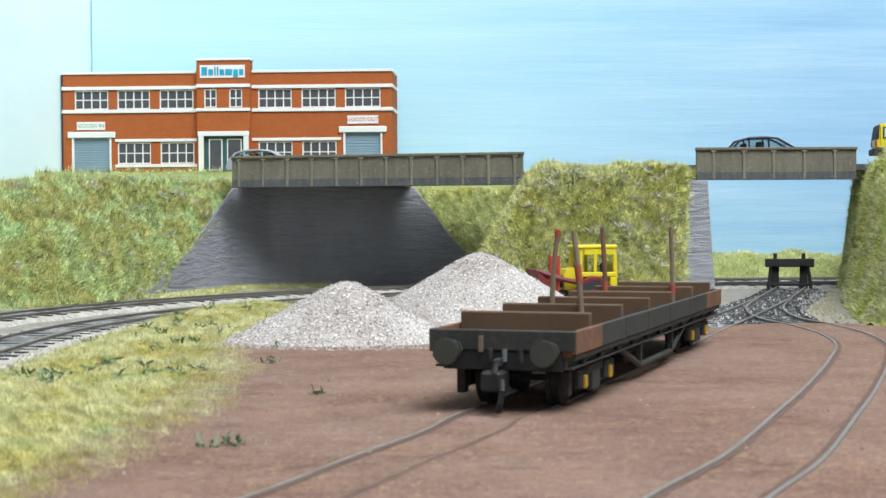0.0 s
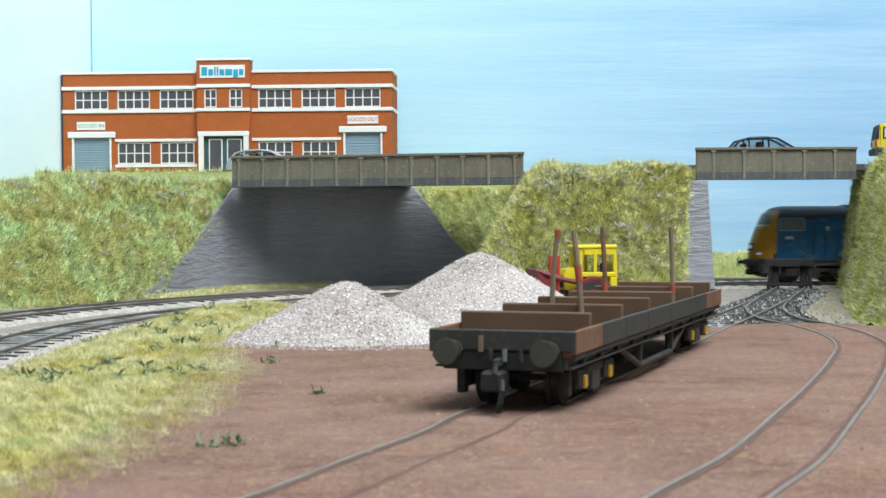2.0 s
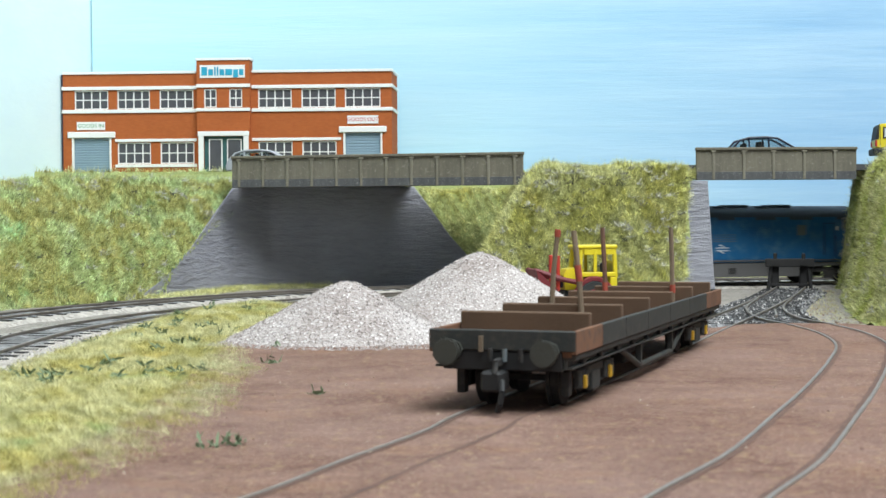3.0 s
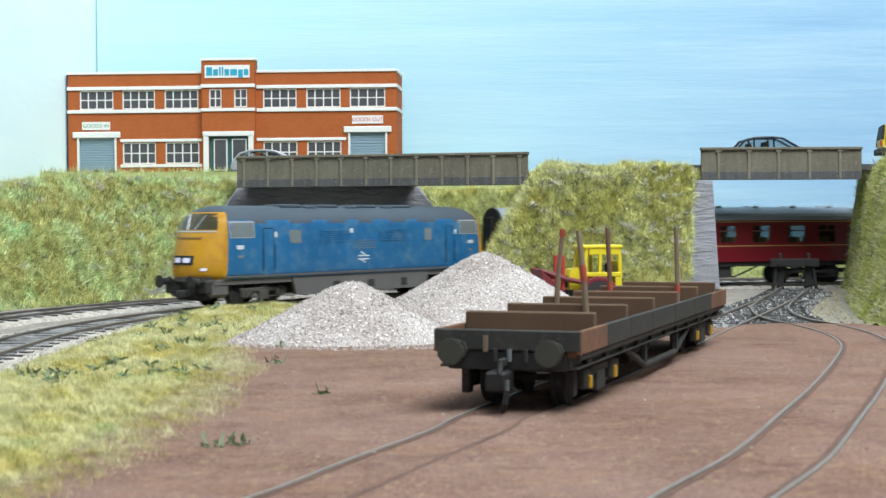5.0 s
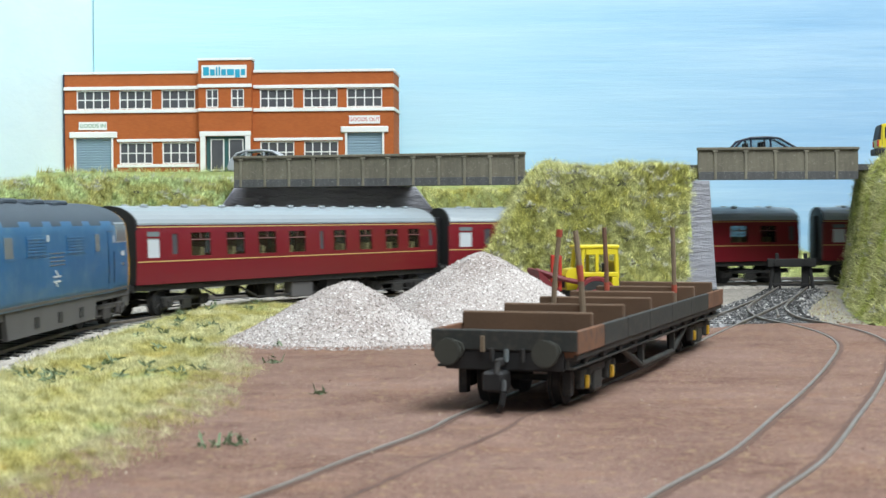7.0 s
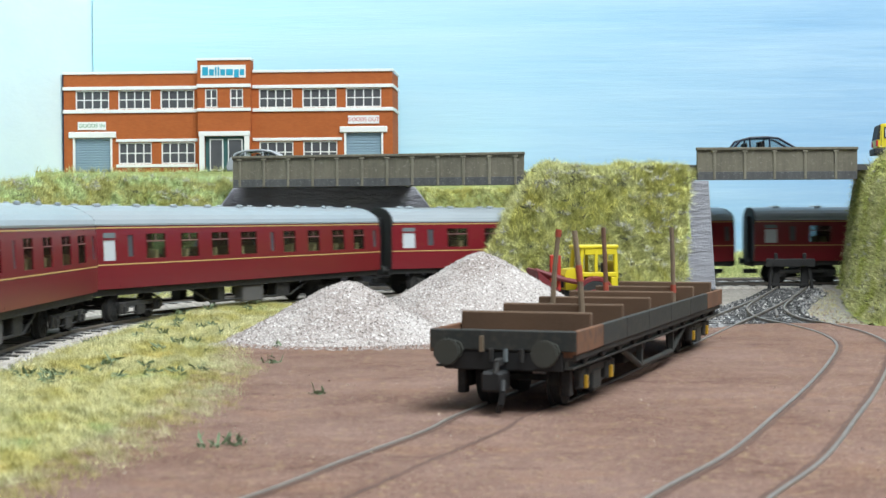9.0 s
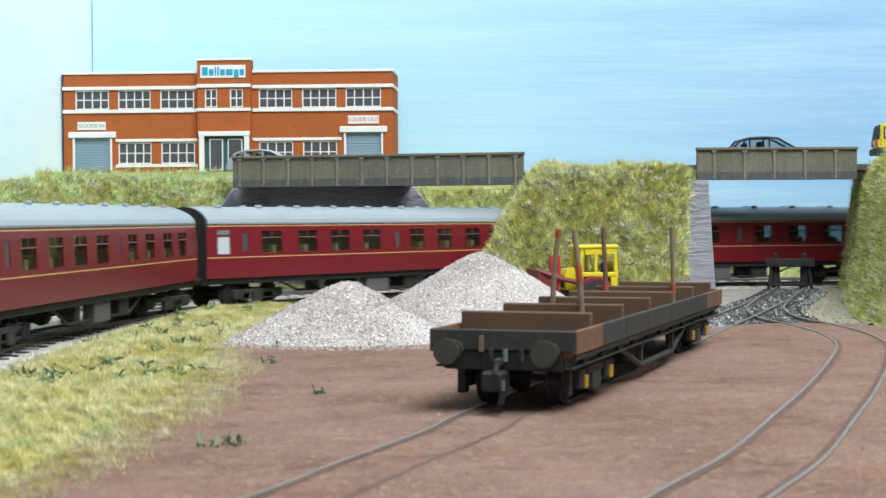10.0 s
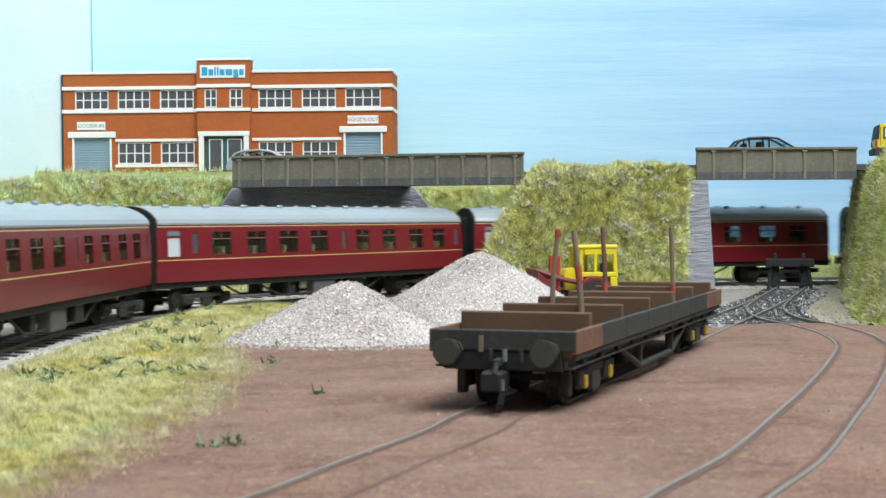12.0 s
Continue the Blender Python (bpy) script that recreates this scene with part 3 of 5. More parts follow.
def smooth_line(ctrl, n=12):
    """Points along a Catmull-Rom line through the control points."""
    c = [Vector(p) for p in ctrl]
    c = [2 * c[0] - c[1]] + c + [2 * c[-1] - c[-2]]
    out = []
    for i in range(1, len(c) - 2):
        for k in range(n):
            t = k / n
            p = 0.5 * ((2 * c[i]) + (c[i + 1] - c[i - 1]) * t + (2 * c[i - 1] - 5 * c[i] + 4 * c[i + 1] - c[i + 2]) * t * t
                       + (3 * c[i] - c[i - 1] - 3 * c[i + 1] + c[i + 2]) * t ** 3)
            out.append((p.x, p.y))
    out.append((c[-2].x, c[-2].y))
    return out


def track(name, pts, label, sleepers=None, pitch=7.9, material="steel"):
    """A track: two rails at 16.5 mm gauge and its sleepers, each a piece of its own."""
    tr = empty(name, label, "railway track", "tracks", "structure")
    for o in (-8.75, 8.75):
        rail_mesh(offset(pts, o), M[material], tr)
    if sleepers:
        me = None
        run = 0.0
        for (ax, ay), (bx, by) in zip(pts, pts[1:]):
            k = math.hypot(bx - ax, by - ay)
            run += k
            if run >= pitch:
                run = 0.0
                if not sleepers(ax, ay):
                    continue
                if me is None:
                    first = part("sleeper", boxes((-16.5, 16.5, -1.7, 1.7, -3.0, -1.25), bevel=0.25), M["sleeper"], tr)
                    me, ob = first.data, first
                else:
                    ob = new("sleeper", me)
                    ob.parent = tr
                ob.matrix_basis = pose(ax * MM, ay * MM, 0, 0, 0, math.degrees(math.atan2(by - ay, bx - ax)) + 90)
    return tr


def groove(tr, pts, side):
    """A flat, dark, ragged strip on the earth: a rail's worn gap and painted shade."""
    v, f = [], []
    line = offset(pts, side * 7.2)
    for i, (x, y) in enumerate(line):
        a, b = line[max(i - 1, 0)], line[min(i + 1, len(line) - 1)]
        k = math.hypot(b[0] - a[0], b[1] - a[1])
        nx, ny = -(b[1] - a[1]) / k, (b[0] - a[0]) / k
        w = 0.25 + 0.12 * math.sin(i * 2.1) + 0.16 * math.sin(i * 0.83 + side) + 0.1 * math.sin(i * 4.7)
        z = float(yard_z(np.array([x]), np.array([y]), np.array([9.0]))[0]) + 0.12
        v += [(x + nx * side * 1.0, y + ny * side * 1.0, z), (x - nx * side * w, y - ny * side * w, z)]
        if i:
            f.append((2 * i - 2, 2 * i - 1, 2 * i + 1, 2 * i))
    raw("flangeway_shade", v, f, M["flangeway_shade"], tr, "dark strip beside the rail for its worn gap and its shade")


def running(r):
    return [line_at(s, r)[:2] for s in np.arange(-2180, r * math.pi / 2 + 960, 3.95)]


seen = lambda x, y: x < 330 and y > 330
track("track_inner", running(R_IN), "curved black-sleepered running line with weathered steel rails", seen)
track("track_outer", running(R_OUT), "curved running line behind, black sleepers in pale ballast", seen)
SIDING = smooth_line([(-75, 120), (-46, 180), (-22.5, 230), (-10, 264), (4.2, 300), (13, 330), (47.0, 424), (115, 612), (147, 700), (183.5, 805), (218, 915)], 14)
t1 = track("track_siding", SIDING, "rusty siding track sunk in red-brown earth", lambda x, y: y > 612)
LOOP = smooth_line([(3, 120), (20, 180), (41, 228), (61.5, 270), (83, 325), (101, 372), (124, 437), (143.5, 500), (151, 553), (150, 598), (146.6, 630), (148.6, 664), (155.5, 706), (167, 750), (178, 784)], 14)
t2 = track("track_loop", LOOP, "curved yard track sunk in red-brown earth", lambda x, y: 612 < y < 735)
for tr_, line_ in ((t1, SIDING), (t2, LOOP)):
    for sd in (1, -1):
        groove(tr_, smooth_line([p for p in line_ if 160 < p[1] < 600][::3], 5), sd)
# dark ballast round the crossing of the two yard tracks
XING = [(98, 606), (122, 613), (150, 614), (164, 612), (167, 650), (174, 700), (191, 760), (232, 880), (240, 930), (205, 930), (180, 850), (128, 720), (98, 650)]
x_ = field("ballast_crossing", XING, 2.5, lambda x, y, d: -3.6 + 2.1 * np.clip(d / 6, 0, 1) + 0.3 * wobble(x, y, 3), M["darkballast"])
tagged(x_, "dark oily ballast round the yard crossing", "ballast", kind="structure")
pc = part("check_rails", boxes(*[(-0.5, 0.5, -22, 22, -2.2, 0.0)], bevel=0.1), M["steel"])
tagged(pc, "steel check rail of the crossing", "rail", kind="structure")
pc.matrix_basis = pose(153 * MM, 672 * MM, 0, 0, 0, -12)


# ---- hills and banks ----
def smooth01(t):
    t = np.clip(t, 0, 1)
    return t * t * (3 - 2 * t)


def arc_pts(r, a0, a1, n):
    return [(CX - r * math.sin(a), CY + r * math.cos(a)) for a in np.linspace(radians(a0), radians(a1), n)]


HILL_L = [(-420, 640), (-290, 600)] + arc_pts(552, 83, 56, 9) + [(-176, 872), (-166, 905), (-159, 928), (-151, 952), (-142, 976), (-136, 1003), (-136, 1026), (-22, 1026), (60, 1040), (60, 1138), (-277, 1138)]


def hill_l_z(x, y, d):
    k = np.hypot(x - CX, y - CY) - 564 + 4 * wobble(x, y, 30, 1)
    top = np.interp(x, [-330, -285, -235], [54, 60, 70])
    rise = np.interp(k, [-10, 0, 6, 27, 58, 76, 400], [-4, -1, 11, 38, 60, 69, 70])
    z = np.minimum(rise, top) + np.where(k < 72, 2.0, 0.6) * wobble(x, y, 9, 4) + np.where(k < 60, 2.0, 0.0) * wobble(x, y, 21, 7)
    return np.where(y > 1064, np.maximum(z, 78.4), z)


HILL_M = [(8, 905), (10, 872), (30, 846), (80, 832), (120, 836), (139, 846), (145, 872), (149, 905), (160, 920), (160, 1050), (55, 1050), (50, 940)]


def hill_m_z(x, y, d):
    front = np.minimum(np.clip((y - 832 - 0.004 * (x - 90) ** 2 * 0.6) / 52, 0, 1), np.clip((x - 8) / 58, 0, 1))
    return -3.4 + 73.5 * smooth01(0.04 + front * 1.0) * (1 + 0.05 * wobble(x, y, 15, 3)) + 1.8 * wobble(x, y, 8, 6)


HILL_R = [(181, 596), (188, 660), (206, 740), (228, 830), (252, 905), (258, 958), (420, 958), (420, 560), (260, 560)]


def hill_r_z(x, y, d):
    k = x - np.interp(y, [560, 596, 660, 740, 830, 905, 958], [190, 181, 188, 206, 228, 252, 258])
    run = np.interp(y, [600, 780, 950], [40, 24, 14])
    return -3.4 + 77 * smooth01(0.05 + np.clip(k, 0, 99) / run) * (1 + 0.06 * wobble(x, y, 18, 2)) + 1.8 * wobble(x, y, 8, 1)


HILL_B = [(-16, 1018), (0, 1014), (18, 1008), (40, 1004), (90, 1004), (90, 1045), (-16, 1045)]


def hill_b_z(x, y, d):
    return -3.4 + 66 * smooth01(0.12 + (y - 1004) / 34) + 2.0 * wobble(x, y, 9, 1)


BANK = [(120, 1082), (420, 1082), (420, 1139), (120, 1139)]


def bank_z(x, y, d):
    return -3.4 + 17 * smooth01((y - 1080) / 40) * (1 + 0.25 * wobble(x, y, 15, 3)) + wobble(x, y, 7) * 0.8


for nm, poly, z, lab in (("hill_left", HILL_L, hill_l_z, "grassy embankment carrying the factory and road"),
                         ("hill_middle", HILL_M, hill_m_z, "steep grassy hill between the two bridges"),
                         ("hill_right", HILL_R, hill_r_z, "steep grassy embankment beside the yard"),
                         ("hill_back", HILL_B, hill_b_z, "grassy slope behind the bridge"),
                         ("bank_back", BANK, bank_z, "low grassy bank in front of the sky board")):
    tagged(field(nm, poly, 1.6 if nm == "hill_left" else 3.0, z, M["soil"], None, lab), lab, "hill", kind="structure")

VERGE = [(-131, 140), (-66, 140), (-63, 200), (-59, 241), (-52, 275), (-53, 304), (-47, 340), (-53, 398), (-51, 430), (-60, 460), (-66, 500), (-78, 523), (-80, 600), (-74, 680), (-66, 740), (-84, 775), (-112, 775),
         (-128, 700), (-132, 600), (-134, 500), (-133, 380)]
TURF = [(-131, 140)] + [(x - 11, y) for x, y in VERGE[1:11]] + [(-82, 523), (-84, 600), (-78, 680), (-70, 740)] + VERGE[15:]


def verge_z(x, y, d):
    return -3.5 + 4.0 * smooth01(d / 16) * (1 + 0.4 * wobble(x, y, 22, 2)) + 0.5 * wobble(x, y, 7)


tagged(field("verge", TURF, 3.0, verge_z, M["turf"], None, "grass verge between railway and yard"), kind="structure", category="verge")


# ---- heaps of stone ----
def heap(x, y, r, h, seed, label, sx=1.0):
    poly = [(x + r * sx * 1.15 * math.cos(a), y + r * 1.15 * math.sin(a)) for a in np.linspace(0, 2 * math.pi, 40, endpoint=False)]

    def z(px, py, d):
        q = np.hypot((px - x) / sx, py - y) / r
        q = q * (1 + 0.07 * wobble(px, py, 13, seed))
        return -3.6 + (h + 3.2) * np.clip(1.06 - np.sqrt(q * q + 0.012), 0, 1) ** 1.06 + 0.25 * wobble(px, py, 3, seed)

    ob = field("stone_mound", poly, 1.6, z, M["heap"])
    tagged(ob, label, "mound", "mounds of crushed stone")
    rng = np.random.default_rng(int(seed))
    n = 9000
    a, q = rng.uniform(0, 2 * math.pi, n), np.sqrt(rng.uniform(0, 1.12, n))
    px, py = x + q * r * sx * np.cos(a), y + q * r * np.sin(a)
    pz = z(px, py, 0)
    s = rng.uniform(0.22, 0.5, n)
    tet = np.array([(1, 0, -0.4), (-0.6, 0.9, -0.4), (-0.6, -0.9, -0.4), (0, 0, 0.9)])
    jit = rng.normal(0, 0.35, (n, 4, 3))
    v = (np.stack([px, py, pz + 0.1], -1)[:, None, :] + (tet[None] + jit) * s[:, None, None]).reshape(-1, 3)
    f = (np.arange(n)[:, None, None] * 4 + np.array([(0, 1, 3), (1, 2, 3), (2, 0, 3)])[None]).reshape(-1, 3)
    st = raw("loose_gravel", v, f.tolist(), M["heap"], ob, "loose pale chips", smooth=False)
    tagged(st, kind="stuff")


heap(-36, 541, 42, 22.3, 3, "small mound of pale crushed stone on the yard edge", 1.12)
heap(16, 640, 56, 31, 8, "large mound of pale crushed stone behind the small one", 1.0)


def chips(name, poly, z, count, size, material, label, seed):
    """Loose angular stones lying on a surface: one object of stuff."""
    rng = np.random.default_rng(seed)
    n = count * 3
    px, py = rng.uniform(min(p[0] for p in poly), max(p[0] for p in poly), n), rng.uniform(min(p[1] for p in poly), max(p[1] for p in poly), n)
    hit, d = inside(px, py, poly)
    px, py, d = px[hit][:count], py[hit][:count], d[hit][:count]
    n = len(px)
    tet = np.array([(1, 0, -0.4), (-0.6, 0.9, -0.4), (-0.6, -0.9, -0.4), (0, 0, 0.9)])
    v = (np.stack([px, py, z(px, py, d) + size * 0.2], -1)[:, None, :] + (tet[None] + rng.normal(0, 0.35, (n, 4, 3))) * (size * rng.uniform(0.4, 1.2, n))[:, None, None]).reshape(-1, 3)
    f = (np.arange(n)[:, None, None] * 4 + np.array([(0, 1, 3), (1, 2, 3), (2, 0, 3)])[None]).reshape(-1, 3)
    return tagged(raw(name, v, f.tolist(), material, None, label, smooth=False), label, "gravel", kind="stuff")


chips("crossing_gravel", XING, lambda x, y, d: -2.6 + np.clip(d / 6, 0, 1) * 1.0, 2600, 0.75, M["chip"], "mixed dark and pale stones round the crossing", 41)
chips("yard_grit", YARD, yard_z, 1300, 0.3, M["grit"], "pale grit scattered over the yard earth", 42)
SANDY = [(176, 612), (184, 640), (196, 720), (220, 820), (244, 905), (240, 925), (225, 880), (191, 760), (174, 700), (167, 650), (165, 614)]
chips("sandy_gravel", SANDY, lambda x, y, d: -3.0 + 0 * x, 500, 0.5, M["grit"], "loose stones by the crossing", 43)
FOOT = [(-84, 512), (-60, 494), (-30, 488), (2, 496), (14, 520), (0, 512), (-30, 503), (-60, 512), (-80, 530)]
chips("heap_foot_gravel", FOOT, lambda x, y, d: yard_z(x, y, 9.0 + 0 * x), 900, 0.45, M["heap"], "pale chips spilt at the foot of the heap", 45)
RAILSIDE = [(-150, 430), (-118, 430), (-118, 520), (-112, 600), (-98, 680), (-128, 660), (-146, 600), (-152, 520)]
chips("running_line_gravel", RAILSIDE, lambda x, y, d: -1.9 + 0 * x, 2600, 0.6, M["chip_pale"], "loose ballast stones between the rails", 44)


# ---- bridges ----
def wall_sheet():
    """The battered grey abutment behind the running lines."""
    w = empty("abutment_wall", "large grey painted bridge abutment with sloping wing walls", "abutment", kind="structure")
    plan = [(-178, 868, 0), (-172, 885, 6), (-165, 905, 15), (-158, 928, 29), (-150, 952, 46), (-140, 976, 65.5), (-118, 996, 67), (-85, 1007, 67), (-45, 1012, 66.5),
            (-20, 1014, 66), (-8, 1012, 50), (4, 1008, 33), (16, 1005, 19), (30, 1000, 2)]
    run = [0.0]
    for p, q in zip(plan, plan[1:]):
        run.append(run[-1] + math.hypot(q[0] - p[0], q[1] - p[1]))
    n, nz = 120, 30
    v, f = [], []
    for back in (0, 1):
        for j in range(nz + 1):
            for i in range(n + 1):
                s = run[-1] * i / n
                x, y, top = (float(np.interp(s, run, [p[c] for p in plan])) for c in range(3))
                z = -4 + (top + 4) * j / nz
                v.append((x, y + 3.5 * back + 0.35 * math.sin(x * 0.3 + z * 0.8) * math.sin(z * 1.3 + x * 0.11), z))
    m = (n + 1) * (nz + 1)
    for back in (0, 1):
        for j in range(nz):
            for i in range(n):
                p = back * m + j * (n + 1) + i
                q = (p, p + 1, p + n + 2, p + n + 1)
                f.append(q if not back else q[::-1])
    for i in range(n):
        p = nz * (n + 1) + i
        f.append((p, p + 1, p + 1 + m, p + m))
    raw("wall_face", v, f, M["concrete"], w)


wall_sheet()


def girder(length, label, ribs):
    """A plate girder parapet, 20.4 high: web, top flange, grey bottom band, and stiffeners."""
    gd = empty("bridge_girder", label, "bridge girder", "bridge girders")
    part("web", boxes((0, length, -1.2, 1.2, 0, 19.4), bevel=0.2), M["girder"], gd)
    part("top_flange", boxes((-0.4, length + 0.4, -2.6, 2.2, 18.6, 20.4), bevel=0.35), M["girder"], gd)
    part("bottom_band", boxes((0.2, length - 0.2, -1.75, -1.2, 0.1, 5.2), bevel=0.15), M["girder_low"], gd, "grey weathered band")
    for x in ribs:
        rb = boxes((x - 0.85, x + 0.85, -2.2, -1.2, 0.3, 18.6), bevel=0.2)
        box(rb, x - 1.6, x + 1.6, -2.4, -1.2, 17.2, 18.6, 0.2)
        part("stiffener", rb, M["girder_rib"], gd, "paler weathered rib")
    return gd


gl = girder(191.5, "weathered grey-brown plate girder of the long road bridge", [5 + 16.5 * i for i in range(12)])
gl.matrix_basis = pose(-136.3 * MM, 950 * MM, 64.2 * MM, 0, 0, math.degrees(math.atan2(-45, 186.5)))
gr = girder(100.2, "weathered brown plate girder of the short road bridge", [10.7, 29.7, 48.3, 67.5, 86.6])
gr.matrix_basis = pose(158.6 * MM, 916 * MM, 66.8 * MM, 0, 0, 0)

# the deck's part right of x = -21 is added to shade passing coaches
deck = prism([(-135, 953.5), (49, 909.2), (62, 935), (60, 985), (-21, 1000), (-21, 1036), (-134, 1040), (-130, 1000)], 68.6, 72.5)
tagged(part("road_deck_long", deck, M["tarmac"]), "dark road deck over the long bridge, drawn out rightwards to shade the train", "road", kind="structure")
# the wide slab beyond x = 262 is unseen, added to darken the opening
deck = prism([(142, 919), (262, 919), (700, 925), (700, 1060), (300, 1060), (292, 962), (142, 962)], 72.9, 76.5)
tagged(part("road_deck_short", deck, M["tarmac"]), "dark road deck over the short bridge, widened out of view to block light", "road", kind="structure")

pier = empty("bridge_pier", "grey painted pier of the short bridge", "pier", kind="structure")
bm = bmesh.new()
box(bm, 0, 18, 0, 34, -4, 66.5, 0.4)
for v_ in bm.verts:
    k_ = 1 - (v_.co.z + 4) / 70
    v_.co.x += (4.0 if v_.co.x > 9 else -9.0) * k_ - 2.6
    v_.co.y -= 3 * k_ if v_.co.y < 17 else 0
part("pier_body", bm, M["concrete"], pier)
pier.matrix_basis = pose(150.0 * MM, 912 * MM, 0)


# ---- the factory on the hill ----
def cells(x0, x1, z0, z1, holes):
    """The rectangles left of a wall when its holes are cut out."""
    xs = sorted({x0, x1, *[v for h in holes for v in h[:2]]})
    zs = sorted({z0, z1, *[v for h in holes for v in h[2:]]})
    out = []
    for a, b in zip(zs, zs[1:]):
        start = None
        for c, d in zip(xs, xs[1:]):
            cut = any(h[0] <= (c + d) / 2 <= h[1] and h[2] <= (a + b) / 2 <= h[3] for h in holes)
            if not cut and start is None:
                start = c
            if cut and start is not None:
                out.append((start, c, a, b))
                start = None
        if start is not None:
            out.append((start, x1, a, b))
    return out


def letters(text, size, material, parent, m, name="lettering"):
    cu = bpy.data.curves.new(name, "FONT")
    cu.body, cu.size, cu.align_x, cu.align_y, cu.extrude = text, size * MM, "CENTER", "CENTER", 0.05 * MM
    cu.materials.append(material)
    ob = new(name, cu)
    ob.parent, ob.matrix_basis = parent, m
    return ob


def factory():
    k = 0.4270
    X = lambda px: (px - 112) * k
    fb = empty("factory_building", "two-storey orange brick factory with white bands and metal windows", "building")
    W = X(690)
    wins = []
    for a, b in ((133, 193), (209, 267), (284, 344), (458, 517), (534, 594), (610, 672)):
        wins.append((X(a), X(b), 47.8, 62.0, 4))
    for a, b in ((209, 268), (285, 345), (458, 518), (535, 595)):
        wins.append((X(a), X(b), 7.0, 23.0, 4))
    shut = [(X(128), X(198), 0.0, 26.5), (X(607), X(675), 0.0, 29.0)]
    bm = bmesh.new()
    for a, b, c, d in cells(0, W, 0, 74.0, [w[:4] for w in wins] + shut):
        box(bm, a, b, 0, 3, c, d)
    box(bm, 0, 3, 3, 40, 0, 73)
    part("front_wall", bm, M["brick"], fb)
    part("side_wall", prism([(W, 3), (W, 0), (W + 0.6, 0), (W + 0.6, 44), (W - 3, 44), (W - 3, 3)], 0, 74, "z"), M["brick"], fb)
    part("end_edge", boxes((-0.9, -0.02, -0.3, 40, 0, 74)), M["navy"], fb, "dark blue cut edge of card")
    part("roof", boxes((3, W - 3, 3, 42, 69, 70.5)), M["tarmac"], fb)
    # white bands and coping
    for nm, z0, z1, y0 in (("coping", 74.0, 75.9, -1.0), ("band", 62.2, 64.8, -1.2), ("band", 45.0, 47.6, -1.2)):
        bb = boxes((-0.6, X(350), y0, 2.9 if nm == "coping" else -0.02, z0, z1), (X(447), W + 0.9, y0, 2.9 if nm == "coping" else -0.02, z0, z1), bevel=0.2)
        box(bb, W + 0.62, W + 1.4, -0.8, 44, z0, z1, 0.2)
        part(nm, bb, M["white"], fb, "white card band")
    for a, b in ((205, 352), (447, 603)):
        part("band", boxes((X(a), X(b), -0.9, -0.02, 23.4, 25.6), bevel=0.15), M["white"], fb)
        part("band", boxes((X(a), X(b), -0.9, -0.02, 4.4, 6.7), bevel=0.15), M["white"], fb)
    # tower over the door
    tw = bmesh.new()
    tx0, tx1 = X(352), X(445)
    nar = [(X(365), X(387), 48.2, 62.0), (X(409), X(432), 48.2, 62.0)]
    for a, b, c, d in cells(tx0, tx1, 0, 83.0, nar + [(X(364), X(437), 0, 27)]):
        box(tw, a, b, -4, -0.05, c, d)
    box(tw, tx0, tx1, 0.05, 8, 74, 83)
    part("tower", tw, M["brick"], fb)
    part("coping", boxes((tx0 - 0.6, tx1 + 0.6, -4.9, 8.5, 83, 84.8), bevel=0.2), M["white"], fb)
    part("band", boxes((tx0 - 0.5, tx1 + 0.5, -5.0, -4.02, 63.0, 65.6), bevel=0.2), M["white"], fb)
    part("band", boxes((tx0 - 0.5, tx1 + 0.5, -5.0, -4.02, 45.4, 47.8), bevel=0.2), M["white"], fb)
    dr = boxes((X(355), X(364), -5.6, -4.02, 0, 27), (X(434), X(443), -5.6, -4.02, 0, 27), (X(354), X(444), -5.8, -4.02, 27, 30.5), bevel=0.25)
    part("door_surround", dr, M["white"], fb, "white door surround")
    dd = part("entrance_door", boxes((X(364), X(434), -2.2, -1.2, 0, 27)), M["teal"], fb, "dark teal glazed double door")
    for a, b in ((372, 396), (404, 430)):
        part("door_frame", boxes((X(a), X(b), -2.9, -2.2, 1.5, 25), bevel=0.1), M["white"], dd)
        part("pane", boxes((X(a) + 0.9, X(b) - 0.9, -3.05, -2.92, 2.3, 24.2)), M["darkglass"], dd)

    def window(x0, x1, z0, z1, n, y):
        w, h = x1 - x0, z1 - z0
        bm = bmesh.new()
        ring_ = [[bm.verts.new((o if x else w - o, yy, o if z else h - o)) for x, z in ((1, 1), (0, 1), (0, 0), (1, 0))] for o, yy in ((0, 0), (0.9, 0), (0.9, 1.2), (0, 1.2))]
        for p, q in zip(ring_, ring_[1:] + ring_[:1]):
            for i in range(4):
                bm.faces.new((p[i], p[(i + 1) % 4], q[(i + 1) % 4], q[i]))
        bmesh.ops.recalc_face_normals(bm, faces=bm.faces)
        wn_ = part("window", bm, M["white"], fb, "white framed multi-pane window")
        wn_.matrix_basis = pose(x0 * MM, y * MM, z0 * MM)
        for i in range(1, n):
            part("mullion", boxes((w * i / n - 0.42, w * i / n + 0.42, 0.1, 1.0, 0.9, h - 0.9)), M["white"], wn_)
        part("transom", boxes((0.9, w - 0.9, 0.15, 0.95, h * 0.5 - 0.38, h * 0.5 + 0.38)), M["white"], wn_)
        me = None
        for i in range(n):
            for j in range(2):
                if me is None:
                    p = part("pane", boxes((0.06, w / n - 0.06, 0.6, 0.75, 0.06, h / 2 - 0.06)), M["darkglass"], wn_)
                    me = p.data
                else:
                    p = new("pane", me)
                    p.parent = wn_
                p.matrix_basis = pose(w * i / n * MM, 0, h / 2 * j * MM)

